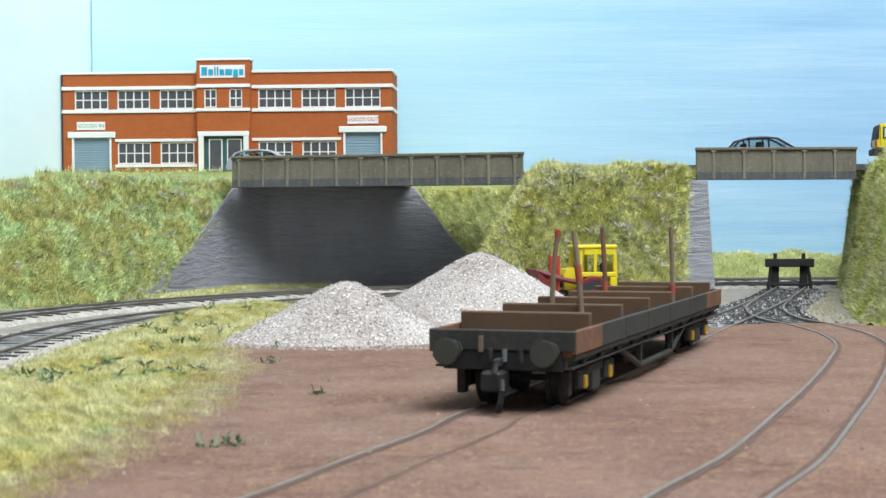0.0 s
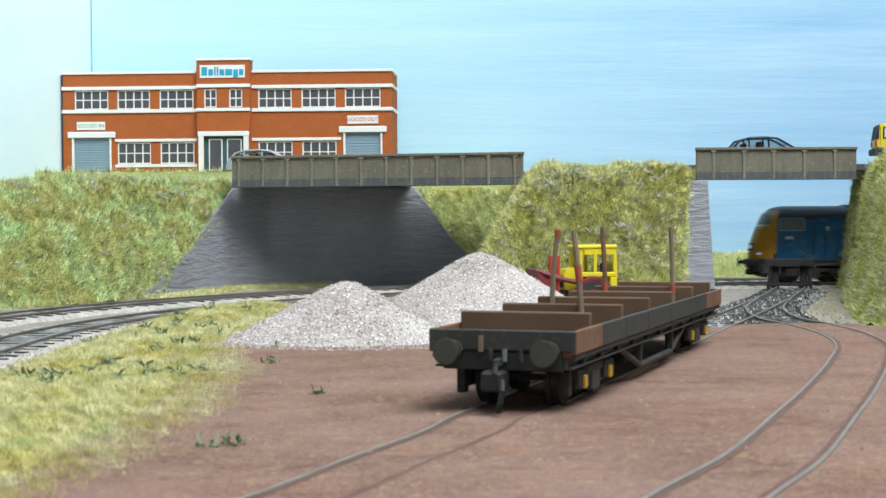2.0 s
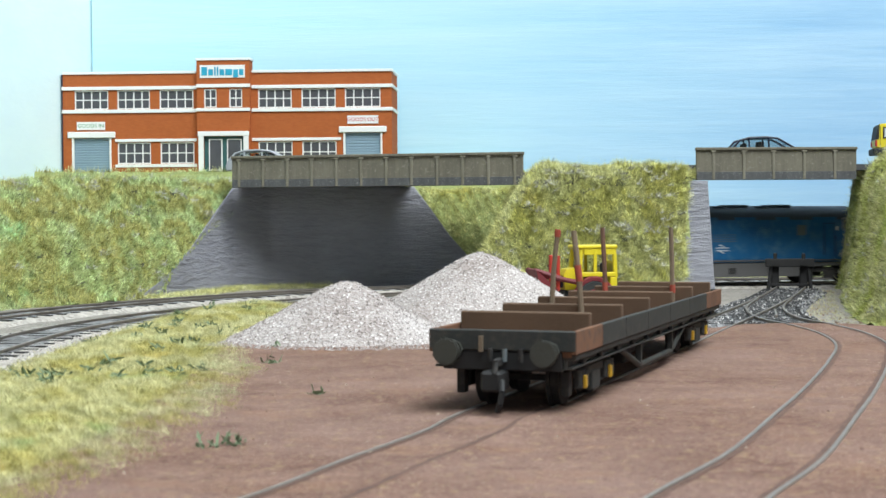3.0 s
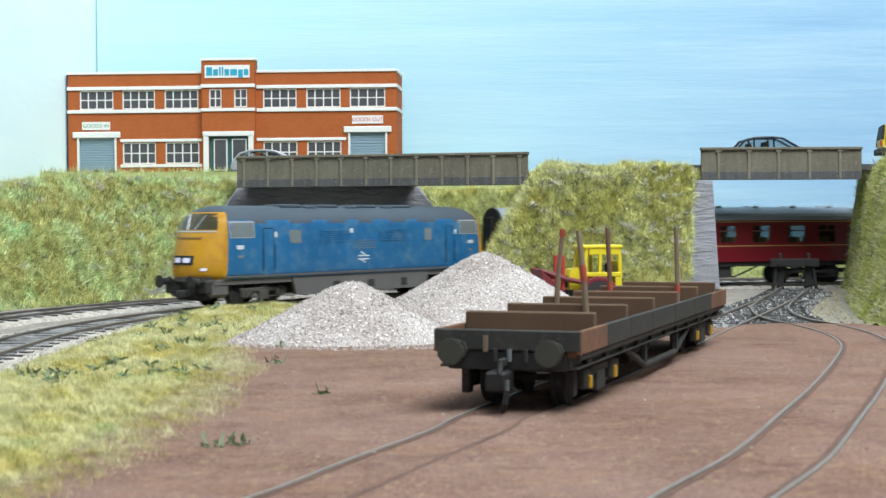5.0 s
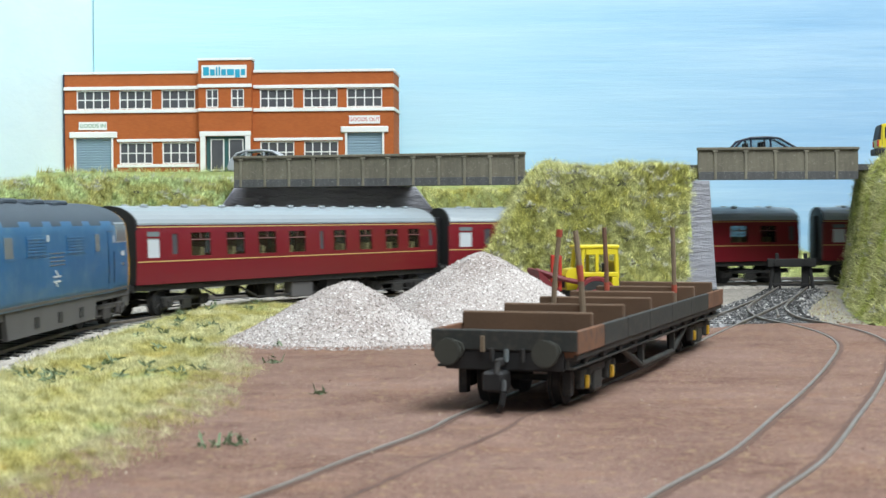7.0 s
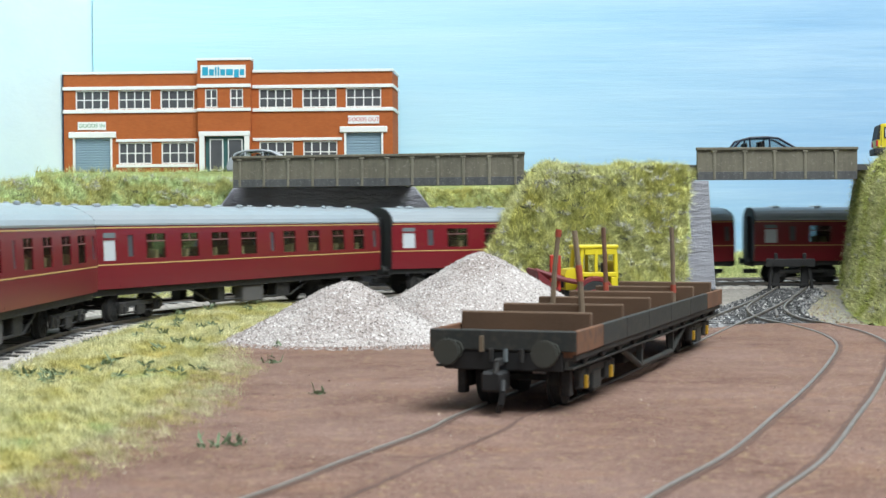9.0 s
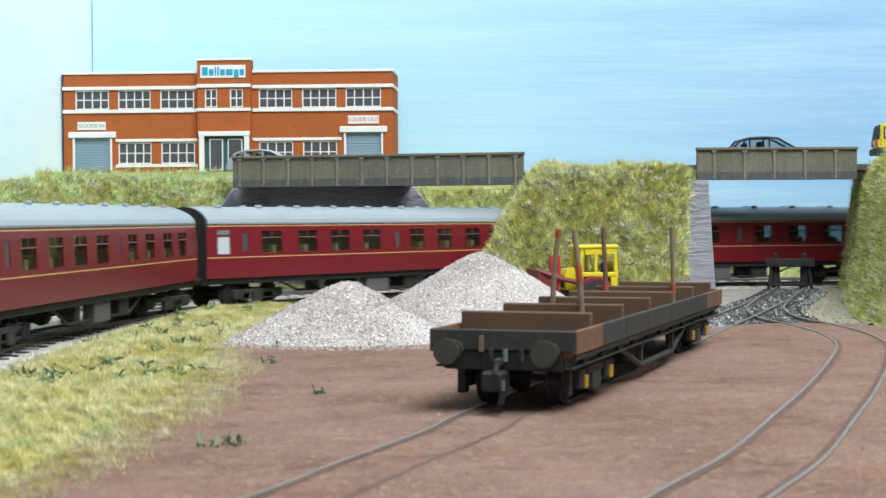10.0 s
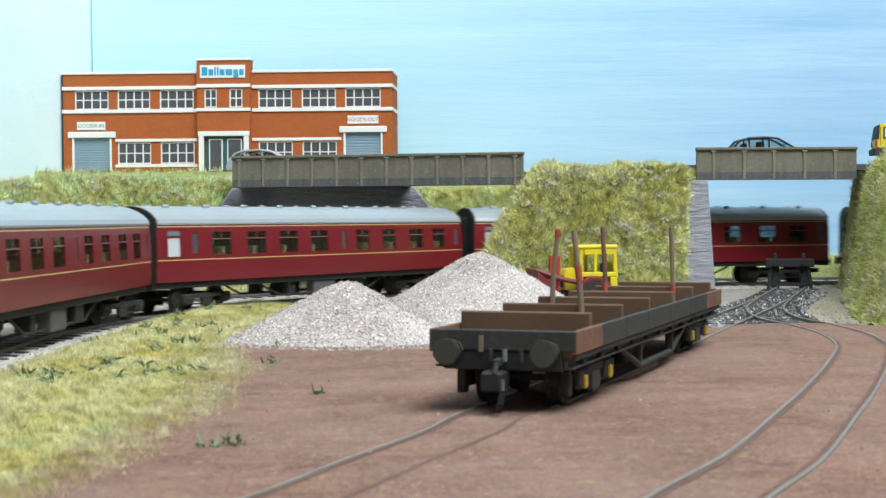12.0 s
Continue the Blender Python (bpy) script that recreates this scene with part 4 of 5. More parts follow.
    for x0, x1, z0, z1, n in wins:
        window(x0, x1, z0, z1, n, 0.5)
    for x0, x1, z0, z1 in nar:
        window(x0, x1, z0, z1, 2, -3.4)
    for x0, x1, z0, z1 in shut:
        sh = part("roller_shutter", boxes((x0 + 1, x1 - 1, 1.9, 2.4, 0, z1)), M["shutter"], fb, "grey ribbed roller shutter")
        n = 14
        for i in range(n):
            part("slat", boxes((x0 + 1, x1 - 1, 1.35, 1.88, z1 * i / n + 0.15, z1 * (i + 1) / n - 0.15), bevel=0.18), M["shutter"], sh)
        fr = boxes((x0, x0 + 1.4, -0.7, 1.3, 0, z1), (x1 - 1.4, x1, -0.7, 1.3, 0, z1))
        box(fr, x0 - 3.2, x1 + 3.2, -1.6, -0.02, z1, z1 + 4.6, 0.5)
        part("shutter_frame", fr, M["white"], fb, "white lintel and jambs")
    face = lambda x, y, z: pose(x * MM, y * MM, z * MM, 90, 0, 0)
    s1 = part("sign", boxes((X(137), X(187), -0.6, -0.02, 32.6, 38.6)), M["white"], fb, "white sign with green letters")
    letters("GOODS IN", 4.1, M["signgreen"], s1, face(X(162), -0.7, 35.6))
    s2 = part("sign", boxes((X(614), X(668), -0.6, -0.02, 35.6, 41.6)), M["white"], fb, "white sign with red letters")
    letters("GOODS OUT", 3.9, M["signred"], s2, face(X(641), -0.7, 38.6))
    s3 = part("name_board", boxes((X(358), X(437), -4.6, -4.02, 70.2, 79.6)), M["white"], fb, "white name board with blue shapes")
    lx = X(361)
    for w_, h_, z_ in ((4.4, 6.2, 0), (3.6, 4.6, 0), (1.3, 6.2, 0), (1.3, 6.2, 0), (3.6, 4.6, 0), (5.2, 4.6, 0), (3.6, 6.0, -1.6), (3.2, 4.6, 0)):
        part("blue_shape", boxes((lx, lx + w_, -4.85, -4.62, 71.9 + z_, 71.9 + z_ + h_), bevel=0.1), M["signblue"], s3)
        lx += w_ + 0.75
    fb.matrix_basis = pose(-284.3 * MM, 1097.5 * MM, 78.5 * MM, 0, 0, -3.6)


factory()


# ---- rolling stock ----
def bogie(parent, name, wheelbase, r, frame_half, axle_mat, frame_mat, plate=True):
    bg = empty(name)
    bg.parent = parent
    h = wheelbase / 2
    for sgn in (1, -1):
        fr = bmesh.new()
        y = sgn * frame_half
        box(fr, -h - 4, h + 4, y - 0.7, y + 0.7, r + 0.5, r + 2.6, 0.25)
        for x in (-h, h):
            box(fr, x - 2.0, x + 2.0, y - 1.0, y + 1.0, r - 2.4, r + 2.4, 0.3)
            for o in (-3.2, 3.2):
                rod(fr, (x + o, y, r - 2), (x + o, y, r + 1), 0.75, 8)
        box(fr, -4, 4, y - 1.0, y + 1.0, r - 3.6, r + 1.2, 0.3)
        rod(fr, (-h, y, r - 2.2), (h, y, r - 2.2), 0.35, 6)
        part("side_frame", fr, frame_mat, bg)
        for x in (-h, h):
            part("axlebox", boxes((x - 0.75, x + 0.75, min(y + sgn * 0.9, y + sgn * 1.9), max(y + sgn * 0.9, y + sgn * 1.9), r - 2.2, r + 0.9), bevel=0.25), axle_mat, bg)
            for o in (-3.2, 3.2):
                part("spring", rods(((x + o, y + sgn * 0.6, r - 1.4), (x + o, y + sgn * 0.6, r + 2.2), 0.95), seg=10), frame_mat, bg)
    for x in (-h, h):
        w = bmesh.new()
        rod(w, (0, -9, 0), (0, 9, 0), 0.8, 8)
        for sgn in (1, -1):
            rod(w, (0, sgn * 7.3, 0), (0, sgn * 8.1, 0), r + 0.8, 24)
            rod(w, (0, sgn * 8.1, 0), (0, sgn * 10.1, 0), r, 24)
            rod(w, (0, sgn * 10.1, 0), (0, sgn * 10.3, 0), r * 0.72, 20)
            for a in range(8):
                q = a * math.pi / 4
                rod(w, (r * 0.2 * math.cos(q), sgn * 10.35, r * 0.2 * math.sin(q)), (r * 0.7 * math.cos(q), sgn * 10.35, r * 0.7 * math.sin(q)), 0.3, 5)
        part("wheelset", w, M["under"], bg, "dark steel wheelset").matrix_basis = pose(x * MM, 0, r * MM)
    part("bolster", boxes((-3, 3, -frame_half, frame_half, r + 0.2, r + 3.4), (-1.5, 1.5, -1.5, 1.5, r + 3, r + 5)), frame_mat, bg)
    return bg


def buffers(parent, x, way, z=13.9, spread=11.4, mat="under", r=3.1, length=6.0):
    for y in (-spread, spread):
        bm = rods(((x, y, z), (x + way * length * 0.62, y, z), 1.7), ((x + way * length * 0.5, y, z), (x + way * (length - 0.9), y, z), 1.05))
        rod(bm, (x, y, z), (x + way * 0.9, y, z), 2.3, 8)
        part("buffer_shank", bm, M[mat], parent)
        hd = rods(((x + way * (length - 1.0), y, z), (x + way * length, y, z), r), seg=24)
        bmesh.ops.bevel(hd, geom=[e for e in hd.edges if len(e.link_faces) == 2], offset=0.3, segments=2, affect="EDGES")
        part("buffer_head", hd, M[mat], parent)


def wagon():
    L, hw = 200.0, 17.5
    wg = empty("bolster_wagon", "weathered grey-black bogie bolster wagon with brown bolsters and bent stakes", "wagon")
    part("deck", boxes((-L + 0.8, -0.8, -hw + 1.3, hw - 1.3, 12.6, 14.2)), M["rust"], wg, "rusty brown deck")
    # side planks in lengths of differing wear
    cuts = [0, -25, -50, -77, -108, -139, -170, -L]
    mats = ["rust", "wagon", "wagon", "wagon", "wagon", "wagon", "rust"]
    for s in (1, -1):
        for a, b, m_ in zip(cuts, cuts[1:], mats):
            part("side_plank", boxes((b + 0.08, a - 0.08, min(s * (hw - 1.2), s * hw), max(s * (hw - 1.2), s * hw), 13.3, 18.6), bevel=0.18), M[m_], wg,
                 "rusty plank" if m_ == "rust" else "")
        part("side_rail", boxes((-L + 1, -1, min(s * 14.0, s * 17.0), max(s * 14.0, s * 17.0), 11.9, 13.2), bevel=0.15), M["wagon"], wg)
        sb = boxes((-L + 1, -1, min(s * 14.2, s * 15.2), max(s * 14.2, s * 15.2), 10.0, 11.8), (-L + 1, -1, min(s * 13.8, s * 16.3), max(s * 13.8, s * 16.3), 9.8, 10.4), bevel=0.12)
        part("solebar", sb, M["wagon"], wg)
        for i in range(11):
            x = -12 - i * 17.6
            part("stake_pocket", boxes((x - 1.4, x + 1.4, min(s * 15.3, s * 16.4), max(s * 15.3, s * 16.4), 10.45, 11.8), bevel=0.2), M["under"], wg)
        tr = bmesh.new()
        for p, q in (((-56, 9.8), (-78, 3.6)), ((-78, 3.6), (-122, 3.6)), ((-122, 3.6), (-144, 9.8))):
            rod(tr, (p[0], s * 14.6, p[1]), (q[0], s * 14.6, q[1]), 0.85, 8)
        for x in (-78, -122):
            box(tr, x - 0.8, x + 0.8, s * 14.6 - 0.8, s * 14.6 + 0.8, 3.2, 10.0, 0.1)
        part("truss", tr, M["wagon"], wg)
    for x0, w in ((0, -1), (-L, 1)):
        a, b = sorted((x0, x0 + w * 1.2))
        part("end_plank", boxes((a, b, -hw + 0.02, hw - 0.02, 13.9, 18.6), bevel=0.25), M["wagon"], wg)
        a, b = sorted((x0 + w * 0.3, x0 + w * 2.0))
        part("headstock", boxes((a, b, -hw + 3.4, hw - 3.4, 9.4, 13.8), bevel=0.25), M["black"], wg)
        buffers(wg, x0, -w, mat="buffergrey", r=3.15)
        hk = boxes(*[tuple(sorted((x0, x0 - w * 4.5))) + (-0.7, 0.7, 10.6, 12.4)], bevel=0.3)
        rod(hk, (x0 - w * 4, 0, 11.5), (x0 - w * 5.0, 0, 9.0), 0.7, 8)
        part("draw_hook", hk, M["under"], wg)
        cp = boxes(tuple(sorted((x0 + w * 2, x0 - w * 5.5))) + (-3.4, 1.4, 5.0, 9.6), bevel=0.6)
        for p_, q_ in (((4.6, 1.6, 7.5), (6.6, 2.2, 5.2)), ((6.6, 2.2, 5.2), (6.8, 1.8, 2.6)), ((6.8, 1.8, 2.6), (5.6, 0.8, 0.9))):
            rod(cp, (x0 - w * p_[0], p_[1], p_[2]), (x0 - w * q_[0], q_[1], q_[2]), 0.7, 8)
        part("tension_coupling", cp, M["black"], wg, "black model coupling with hook")
        for y, m_ in ((-2.4, "under"), (4.8, "under"), (1.0, "greywindow")):
            part("brake_pipe", rods(((x0 - w * 0.8, y, 11.5), (x0 - w * 0.8, y, 14.4), 0.6)), M[m_], wg)
        part("lamp_bracket", boxes(tuple(sorted((x0, x0 - w * 0.9))) + (-5.2, -4.3, 13.6, 17.2)), M["stake"], wg)
        for y in (-14.6, 14.6):
            part("step", boxes(tuple(sorted((x0 + w * 8, x0 + w * 11))) + (y * 0.86 - 1.0, y * 0.86 + 1.0, 3.0, 8.8), bevel=0.2), M["under"], wg)
    # six wooden bolsters
    for i in range(6):
        x = -18.0 - 33.3 * i
        part("bolster", boxes((x - 2.2, x, -16.0, 16.0, 14.3, 21.6), bevel=0.3), M["wood"], wg, "brown timber bolster")
    # bent stakes: sleeve colour, and where its red primer shows
    for i, y, dy, m_, r0, r1 in ((2, -11.8, 2.2, "stake", 0.92, 1.0), (1, 5.9, -2.2, "stake", 0.50, 0.66), (4, -12.0, -1.0, "stake_brown", 0.0, 0.12), (4, 10.0, -0.6, "stake", 0.0, 0.10)):
        x = -18.0 - 33.3 * i + 0.9
        at = lambda k: (x + 0.3 * k, y + dy * (k * 0.7 if k < 0.55 else 0.385 + (k - 0.55) * 1.367), 14.4 + 26.2 * k)
        st = bmesh.new()
        rod(st, at(0), at(0.55), 0.80, 8, 0.76)
        rod(st, at(0.55), at(1.0), 0.76, 8, 0.72)
        part("stake", st, M[m_], wg, "bent rusty stake")
        part("stake_band", rods((at(r0 + 0.2 * (r0 == 0)), at(r1 + 0.2 * (r0 == 0)), 0.90)), M["stake_red"], wg, "red primer patch")
    br = boxes((-112, -88, -9, 9, 5, 9), (-125, -117, -11, -3, 4, 11), (-84, -76, 3, 11, 4, 11), bevel=0.5)
    part("brake_gear", br, M["under"], wg)
    for x in (-30.0, -L + 30.0):
        b = bogie(wg, "bogie", 25.0, 6.2, 13.6, M["axle_yellow"], M["wagon"])
        b.matrix_basis = pose(x * MM, 0, 0)
    wg.matrix_basis = pose(13.1 * MM, 330.2 * MM, 0, 0, 0, -90 - math.degrees(0.347))


wagon()


def coach_mesh():
    """A maroon bogie coach; x forwards, rail top at z = 0."""
    H, HW = 126.6, 129.5     # half length of the body, and the datum of its windows
    c = empty("passenger_coach", "maroon bogie coach with cream lining and grey roof", "railway coach", "coaches of the train")
    big = [(38.6, 52.2), (63.6, 77), (87.4, 101.2), (111.6, 125.4), (149.5, 161), (173, 185), (198, 211), (221, 233)]
    thin = [(25.8, 29.6), (137.5, 140.8), (243, 246.8)]
    white = [(9.8, 17.6)]
    big, thin, white = ([(a * 1.02, b * 1.02) for a, b in w] for w in (big, thin, white))
    holes = [(HW - b, HW - a, 27.0, 37.8) for a, b in big] + [(HW - b, HW - a, 28.0, 37.4) for a, b in thin] + [(HW - b, HW - a, 26.6, 35.4) for a, b in white]
    bulge = lambda z: 17.9 - 0.9 * abs((z - 25) / 16.5) ** 2.2

    def bend(bm, s):
        for v in bm.verts:
            v.co.y = s * (v.co.y + bulge(v.co.z))
        if s < 0:
            bmesh.ops.reverse_faces(bm, faces=bm.faces)
        return bm

    for s in (1, -1):
        bm = bmesh.new()
        for a, b, z0, z1 in cells(-H, H, 14.6, 41.5, holes + [(-H, -H, 19, 19), (-H, -H, 22.5, 22.5), (-H, -H, 32, 32), (-H, -H, 35, 35)]):
            box(bm, a, b, -0.8, 0, z0, z1)
        part("side", bend(bm, s), M["maroon"], c)
        for z, t in ((24.9, 0.55), (40.5, 0.5)):
            part("lining", bend(boxes((-H + 0.5, H - 0.5, 0.0, 0.09, z - t / 2, z + t / 2)), s), M["gold"], c, "cream lining stripe")
        for a, b in big:
            w = part("window", bend(boxes((HW - b + 0.05, HW - a - 0.05, -0.5, -0.35, 27.05, 37.75)), s), M["coachglass"], c)
            w.visible_shadow = False
            part("window_bar", bend(boxes((HW - b, HW - a, -0.3, -0.1, 34.3, 34.75), ((2 * HW - a - b) / 2 - 0.2, (2 * HW - a - b) / 2 + 0.2, -0.28, -0.12, 34.8, 37.8)), s), M["windowbar"], w)
        for a, b in thin:
            part("window", bend(boxes((HW - b, HW - a, -0.5, -0.35, 28.0, 37.4)), s), M["darkglass"], c)
        for a, b in white:
            part("window", bend(boxes((HW - b, HW - a, -0.45, -0.3, 26.6, 35.4)), s), M["frosted"], c, "white frosted window")
            part("ventilator", bend(boxes((HW - b, HW - a, 0.0, 0.12, 36.2, 38.4)), s), M["greywindow"], c)
        for a in (4.5, 20.4, 130.5, 236, 250.2):
            part("door_line", bend(boxes((HW - a - 0.12, HW - a + 0.12, 0.0, 0.05, 15.2, 40)), s), M["black"], c)
    prof = [(-17.3, 41.4), (-17.4, 42.2), (-16.6, 44.0), (-14.6, 45.9), (-11.5, 47.8), (-7.5, 49.3), (-3.5, 50.0), (0, 50.2)]
    prof = prof + [(-y, z) for y, z in prof[-2::-1]]
    part("roof", prism(prof, -H + 1.0, H - 1.0, "x"), M["coachroof"], c, "pale grey curved roof")
    for i in range(9):
        x = -H + 16 + i * 27.5
        for y in (-6, 6):
            part("roof_vent", boxes((x - 2.2, x + 2.2, y - 0.8, y + 0.8, 49.1, 51.0), bevel=0.5), M["coachroof"], c)
    part("floor", boxes((-H + 1, H - 1, -16.2, 16.2, 14.7, 16.2)), M["seat"], c)
    for i in range(10):
        x = -H + 22 + i * 23
        part("seat_bench", boxes((x - 1, x + 1, -15.5, -4.5, 16.3, 30.5), (x - 1, x + 1, 4.5, 15.5, 16.3, 30.5), bevel=0.3), M["seat"], c)
    ep = [(-17.0, 14.6), (-17.6, 25), (-17.2, 41.3), (-16.5, 44.0), (-14.5, 45.9), (-11.4, 47.8), (-7.4, 49.3), (0, 50.2), (7.4, 49.3), (11.4, 47.8), (14.5, 45.9), (16.5, 44.0), (17.2, 41.3), (17.6, 25), (17.0, 14.6)]
    for w in (1, -1):
        part("end_wall", prism(ep, *sorted((w * (H + 0.05), w * (H - 0.95))), "x"), M["black"], c, "black coach end")
        gw = boxes(tuple(sorted((w * (H + 0.1), w * (H + 2.2)))) + (-5.6, 5.6, 15, 44.5), bevel=0.6)
        part("gangway", gw, M["black"], c, "black corridor gangway")
        part("buffer_beam", boxes(tuple(sorted((w * (H - 1), w * (H + 0.6)))) + (-15.5, 15.5, 11, 14.5), bevel=0.2), M["under"], c)
        buffers(c, w * (H + 0.4), w, length=3.4, r=2.9)
        part("coupling", boxes(tuple(sorted((w * (H - 6), w * (H + 3.6)))) + (-1.5, 1.5, 6, 9), bevel=0.4), M["under"], c)
    for s in (1, -1):
        part("solebar", boxes((-H + 1, H - 1, min(s * 14, s * 16), max(s * 14, s * 16), 11.6, 14.5), bevel=0.2), M["under"], c)
        tr = bmesh.new()
        for p, q in (((-52, 11.5), (-36, 5)), ((-36, 5), (36, 5)), ((36, 5), (52, 11.5))):
            rod(tr, (p[0], s * 13.5, p[1]), (q[0], s * 13.5, q[1]), 0.6, 6)
        part("truss", tr, M["under"], c)
        part("battery_box", boxes((-8, 10, min(s * 9.5, s * 15), max(s * 9.5, s * 15), 3.6, 11.6), bevel=0.4), M["locoskirt"] if s > 0 else M["under"], c)
        for a, b in ((-34, -22), (24, 30)):
            part("equipment_box", boxes((a, b, min(s * 8, s * 14), max(s * 8, s * 14), 5, 11.6), bevel=0.4), M["under"], c)
    part("vacuum_cylinder", rods(((-30, 3, 7), (-18, 3, 7), 3.5)), M["under"], c)
    part("vacuum_cylinder", rods(((18, -3, 7), (22, -3, 7), 3.5)), M["under"], c)
    return c


def loco_mesh():
    """A blue diesel-hydraulic locomotive with rounded yellow noses; x forwards."""
    lo = empty("diesel_locomotive", "blue diesel locomotive with rounded yellow noses and weathered grey skirt", "locomotive")
    LV = [(14.0, 17.2, 116.2), (17, 17.7, 117.2), (21, 17.9, 117.0), (25, 17.9, 116.2), (29, 17.8, 115.0), (33, 17.6, 113.6), (37, 17.4, 111.8), (39.5, 17.2, 110.2),
          (41.6, 16.9, 109.3), (43.4, 16.2, 108.4), (45.4, 14.8, 107.2), (47.4, 12.2, 105.4), (49.2, 8.6, 102.6), (50.4, 4.2, 98.5), (50.8, 0.2, 93)]
    half = lambda z: np.interp(z, [l[0] for l in LV], [l[1] for l in LV])
    nose = lambda z: np.interp(z, [l[0] for l in LV], [l[2] for l in LV])

    deep = lambda z: np.interp(z, [14, 30, 42, 51], [12.5, 10.5, 6.4, 5.0])

    def front(y, z, out=0.0):
        w = half(z)
        return nose(z) - deep(z) * min(1.0, abs(y) / w) ** 2.4 + out

    belt = lambda z: min(103.2 - 0.06 * (z - 14), nose(z) - deep(z) - 1.0)     # where the yellow ends on the side

    def along(x, z, e):
        """Columns of the side, one of which follows the yellow's edge."""
        k = abs(x) / 108.0
        cut = 42.0 / 45.0
        v = belt(z) * k / cut if k <= cut + 1e-6 else belt(z) + (e - belt(z)) * (k - cut) / (1 - cut)
        return math.copysign(v, x)

    NF = 16
    sx = list(np.linspace(-108, 108, 91))
    bm = bmesh.new()
    rings = []
    for z, w, xf in LV:
        ring_ = []
        e = xf - deep(z)
        for x in sx:
            ring_.append((along(x, z, e), w, z))
        for i in range(1, NF):
            y = w * math.cos(math.pi * i / NF)
            ring_.append((front(y, z), y, z))
        for x in sx[::-1]:
            ring_.append((along(x, z, e), -w, z))
        for i in range(1, NF):
            y = -w * math.cos(math.pi * i / NF)
            ring_.append((-front(y, z), y, z))
        rings.append([bm.verts.new(p) for p in ring_])
    n = len(rings[0])
    blue_up = [(58, 74), (30, 42), (5, 15), (-22, -8), (-46, -36), (-80, -62), (84, 108)]
    for j in range(len(rings) - 1):
        for i in range(n):
            f = bm.faces.new((rings[j][i], rings[j][(i + 1) % n], rings[j + 1][(i + 1) % n], rings[j + 1][i]))
            c = f.calc_center_median()
            if abs(c.x) > belt(c.z) - 0.3 and c.z < 48.0:
                f.material_index = 1
            elif c.z > 43.4 or (c.z > 41.6 and not any(a < c.x < b for a, b in blue_up)):
                f.material_index = 2
            f.smooth = True
    bm.faces.new(rings[0][::-1])
    bmesh.ops.recalc_face_normals(bm, faces=bm.faces)
    part("body", bm, [M["locoblue"], M["locoyellow"], M["lococab"]], lo)

    def nose_panel(name, y0, y1, z0, z1, out, mat, w, label="", thick=0.35):
        """A panel that follows the rounded nose at one end (w = 1 front, -1 rear)."""
        b = bmesh.new()
        ny, nz = 8, 4
        grid = {}
        for t in (0, 1):
            for j in range(nz + 1):
                for i in range(ny + 1):
                    z = z0 + (z1 - z0) * j / nz
                    y = (y0 + (y1 - y0) * i / ny) * half(z) / 17.5
                    grid[t, i, j] = b.verts.new((w * (front(y, z) + out - t * thick), y, z))
        for t in (0, 1):
            for j in range(nz):
                for i in range(ny):
                    b.faces.new((grid[t, i, j], grid[t, i + 1, j], grid[t, i + 1, j + 1], grid[t, i, j + 1]))
        for i in range(ny):
            for j in (0, nz):
                b.faces.new((grid[0, i, j], grid[0, i + 1, j], grid[1, i + 1, j], grid[1, i, j]))
        for j in range(nz):
            for i in (0, ny):
                b.faces.new((grid[0, i, j], grid[0, i, j + 1], grid[1, i, j + 1], grid[1, i, j]))
        bmesh.ops.recalc_face_normals(b, faces=b.faces)
        return part(name, b, M[mat], lo, label)

    for w in (1, -1):
        for y0, y1 in ((-14.4, -0.25), (0.25, 14.4)):
            nose_panel("windscreen", y0, y1, 38.8, 46.8, 0.2, "screenglass", w, "dark raked windscreen")
            nose_panel("screen_sill", y0, y1, 37.5, 38.2, 0.3, "silver", w, "bright sill")
        part("wiper", rods(((w * 110.8, 3, 38.8), (w * 106.6, 7.0, 46), 0.25), ((w * 110.9, -2, 38.8), (w * 107.0, -4.0, 46.6), 0.28), seg=6), M["silver"], lo)
        nose_panel("headcode_box", -6.8, 6.8, 21.4, 26.0, 0.3, "black", w, "black headcode panel")
        for y in (-3.8, 3.8):
            hc = nose_panel("headcode_lamp", y * 0.82 - 2.0, y * 0.82 + 2.0, 22.6, 24.9, 0.5, "headlamp" if w > 0 else "frosted", w, "lit white headcode lamp")
        for y in (-11.5, 11.5):
            nose_panel("marker_lamp", y - 1.1, y + 1.1, 18.6, 19.9, 0.5, "headlamp" if w > 0 else "frosted", w, "white marker lamp")
        nose_panel("nose_handrail", -9, 9, 34.6, 34.95, 0.5, "locoskirt", w)
        nose_panel("nose_bottom_band", -17.2, 17.2, 13.2, 15.4, 0.12, "locoskirt", w, "dirty grey lower band")
        vb = boxes(tuple(sorted((w * 102, w * 114.5))) + (-15.5, 15.5, 7.0, 13.8), bevel=0.8)
        part("buffer_beam", vb, M["under"], lo)
        part("front_valance", boxes(tuple(sorted((w * 106, w * 111))) + (-11.4, 11.4, 3.6, 7.0), bevel=0.8), M["under"], lo)
        buffers(lo, w * 114.4, w, z=13.2, length=7.5, r=3.2)
        part("coupling", boxes(tuple(sorted((w * 110, w * 119))) + (-2.5, 2.5, 5, 9), bevel=0.6), M["under"], lo)
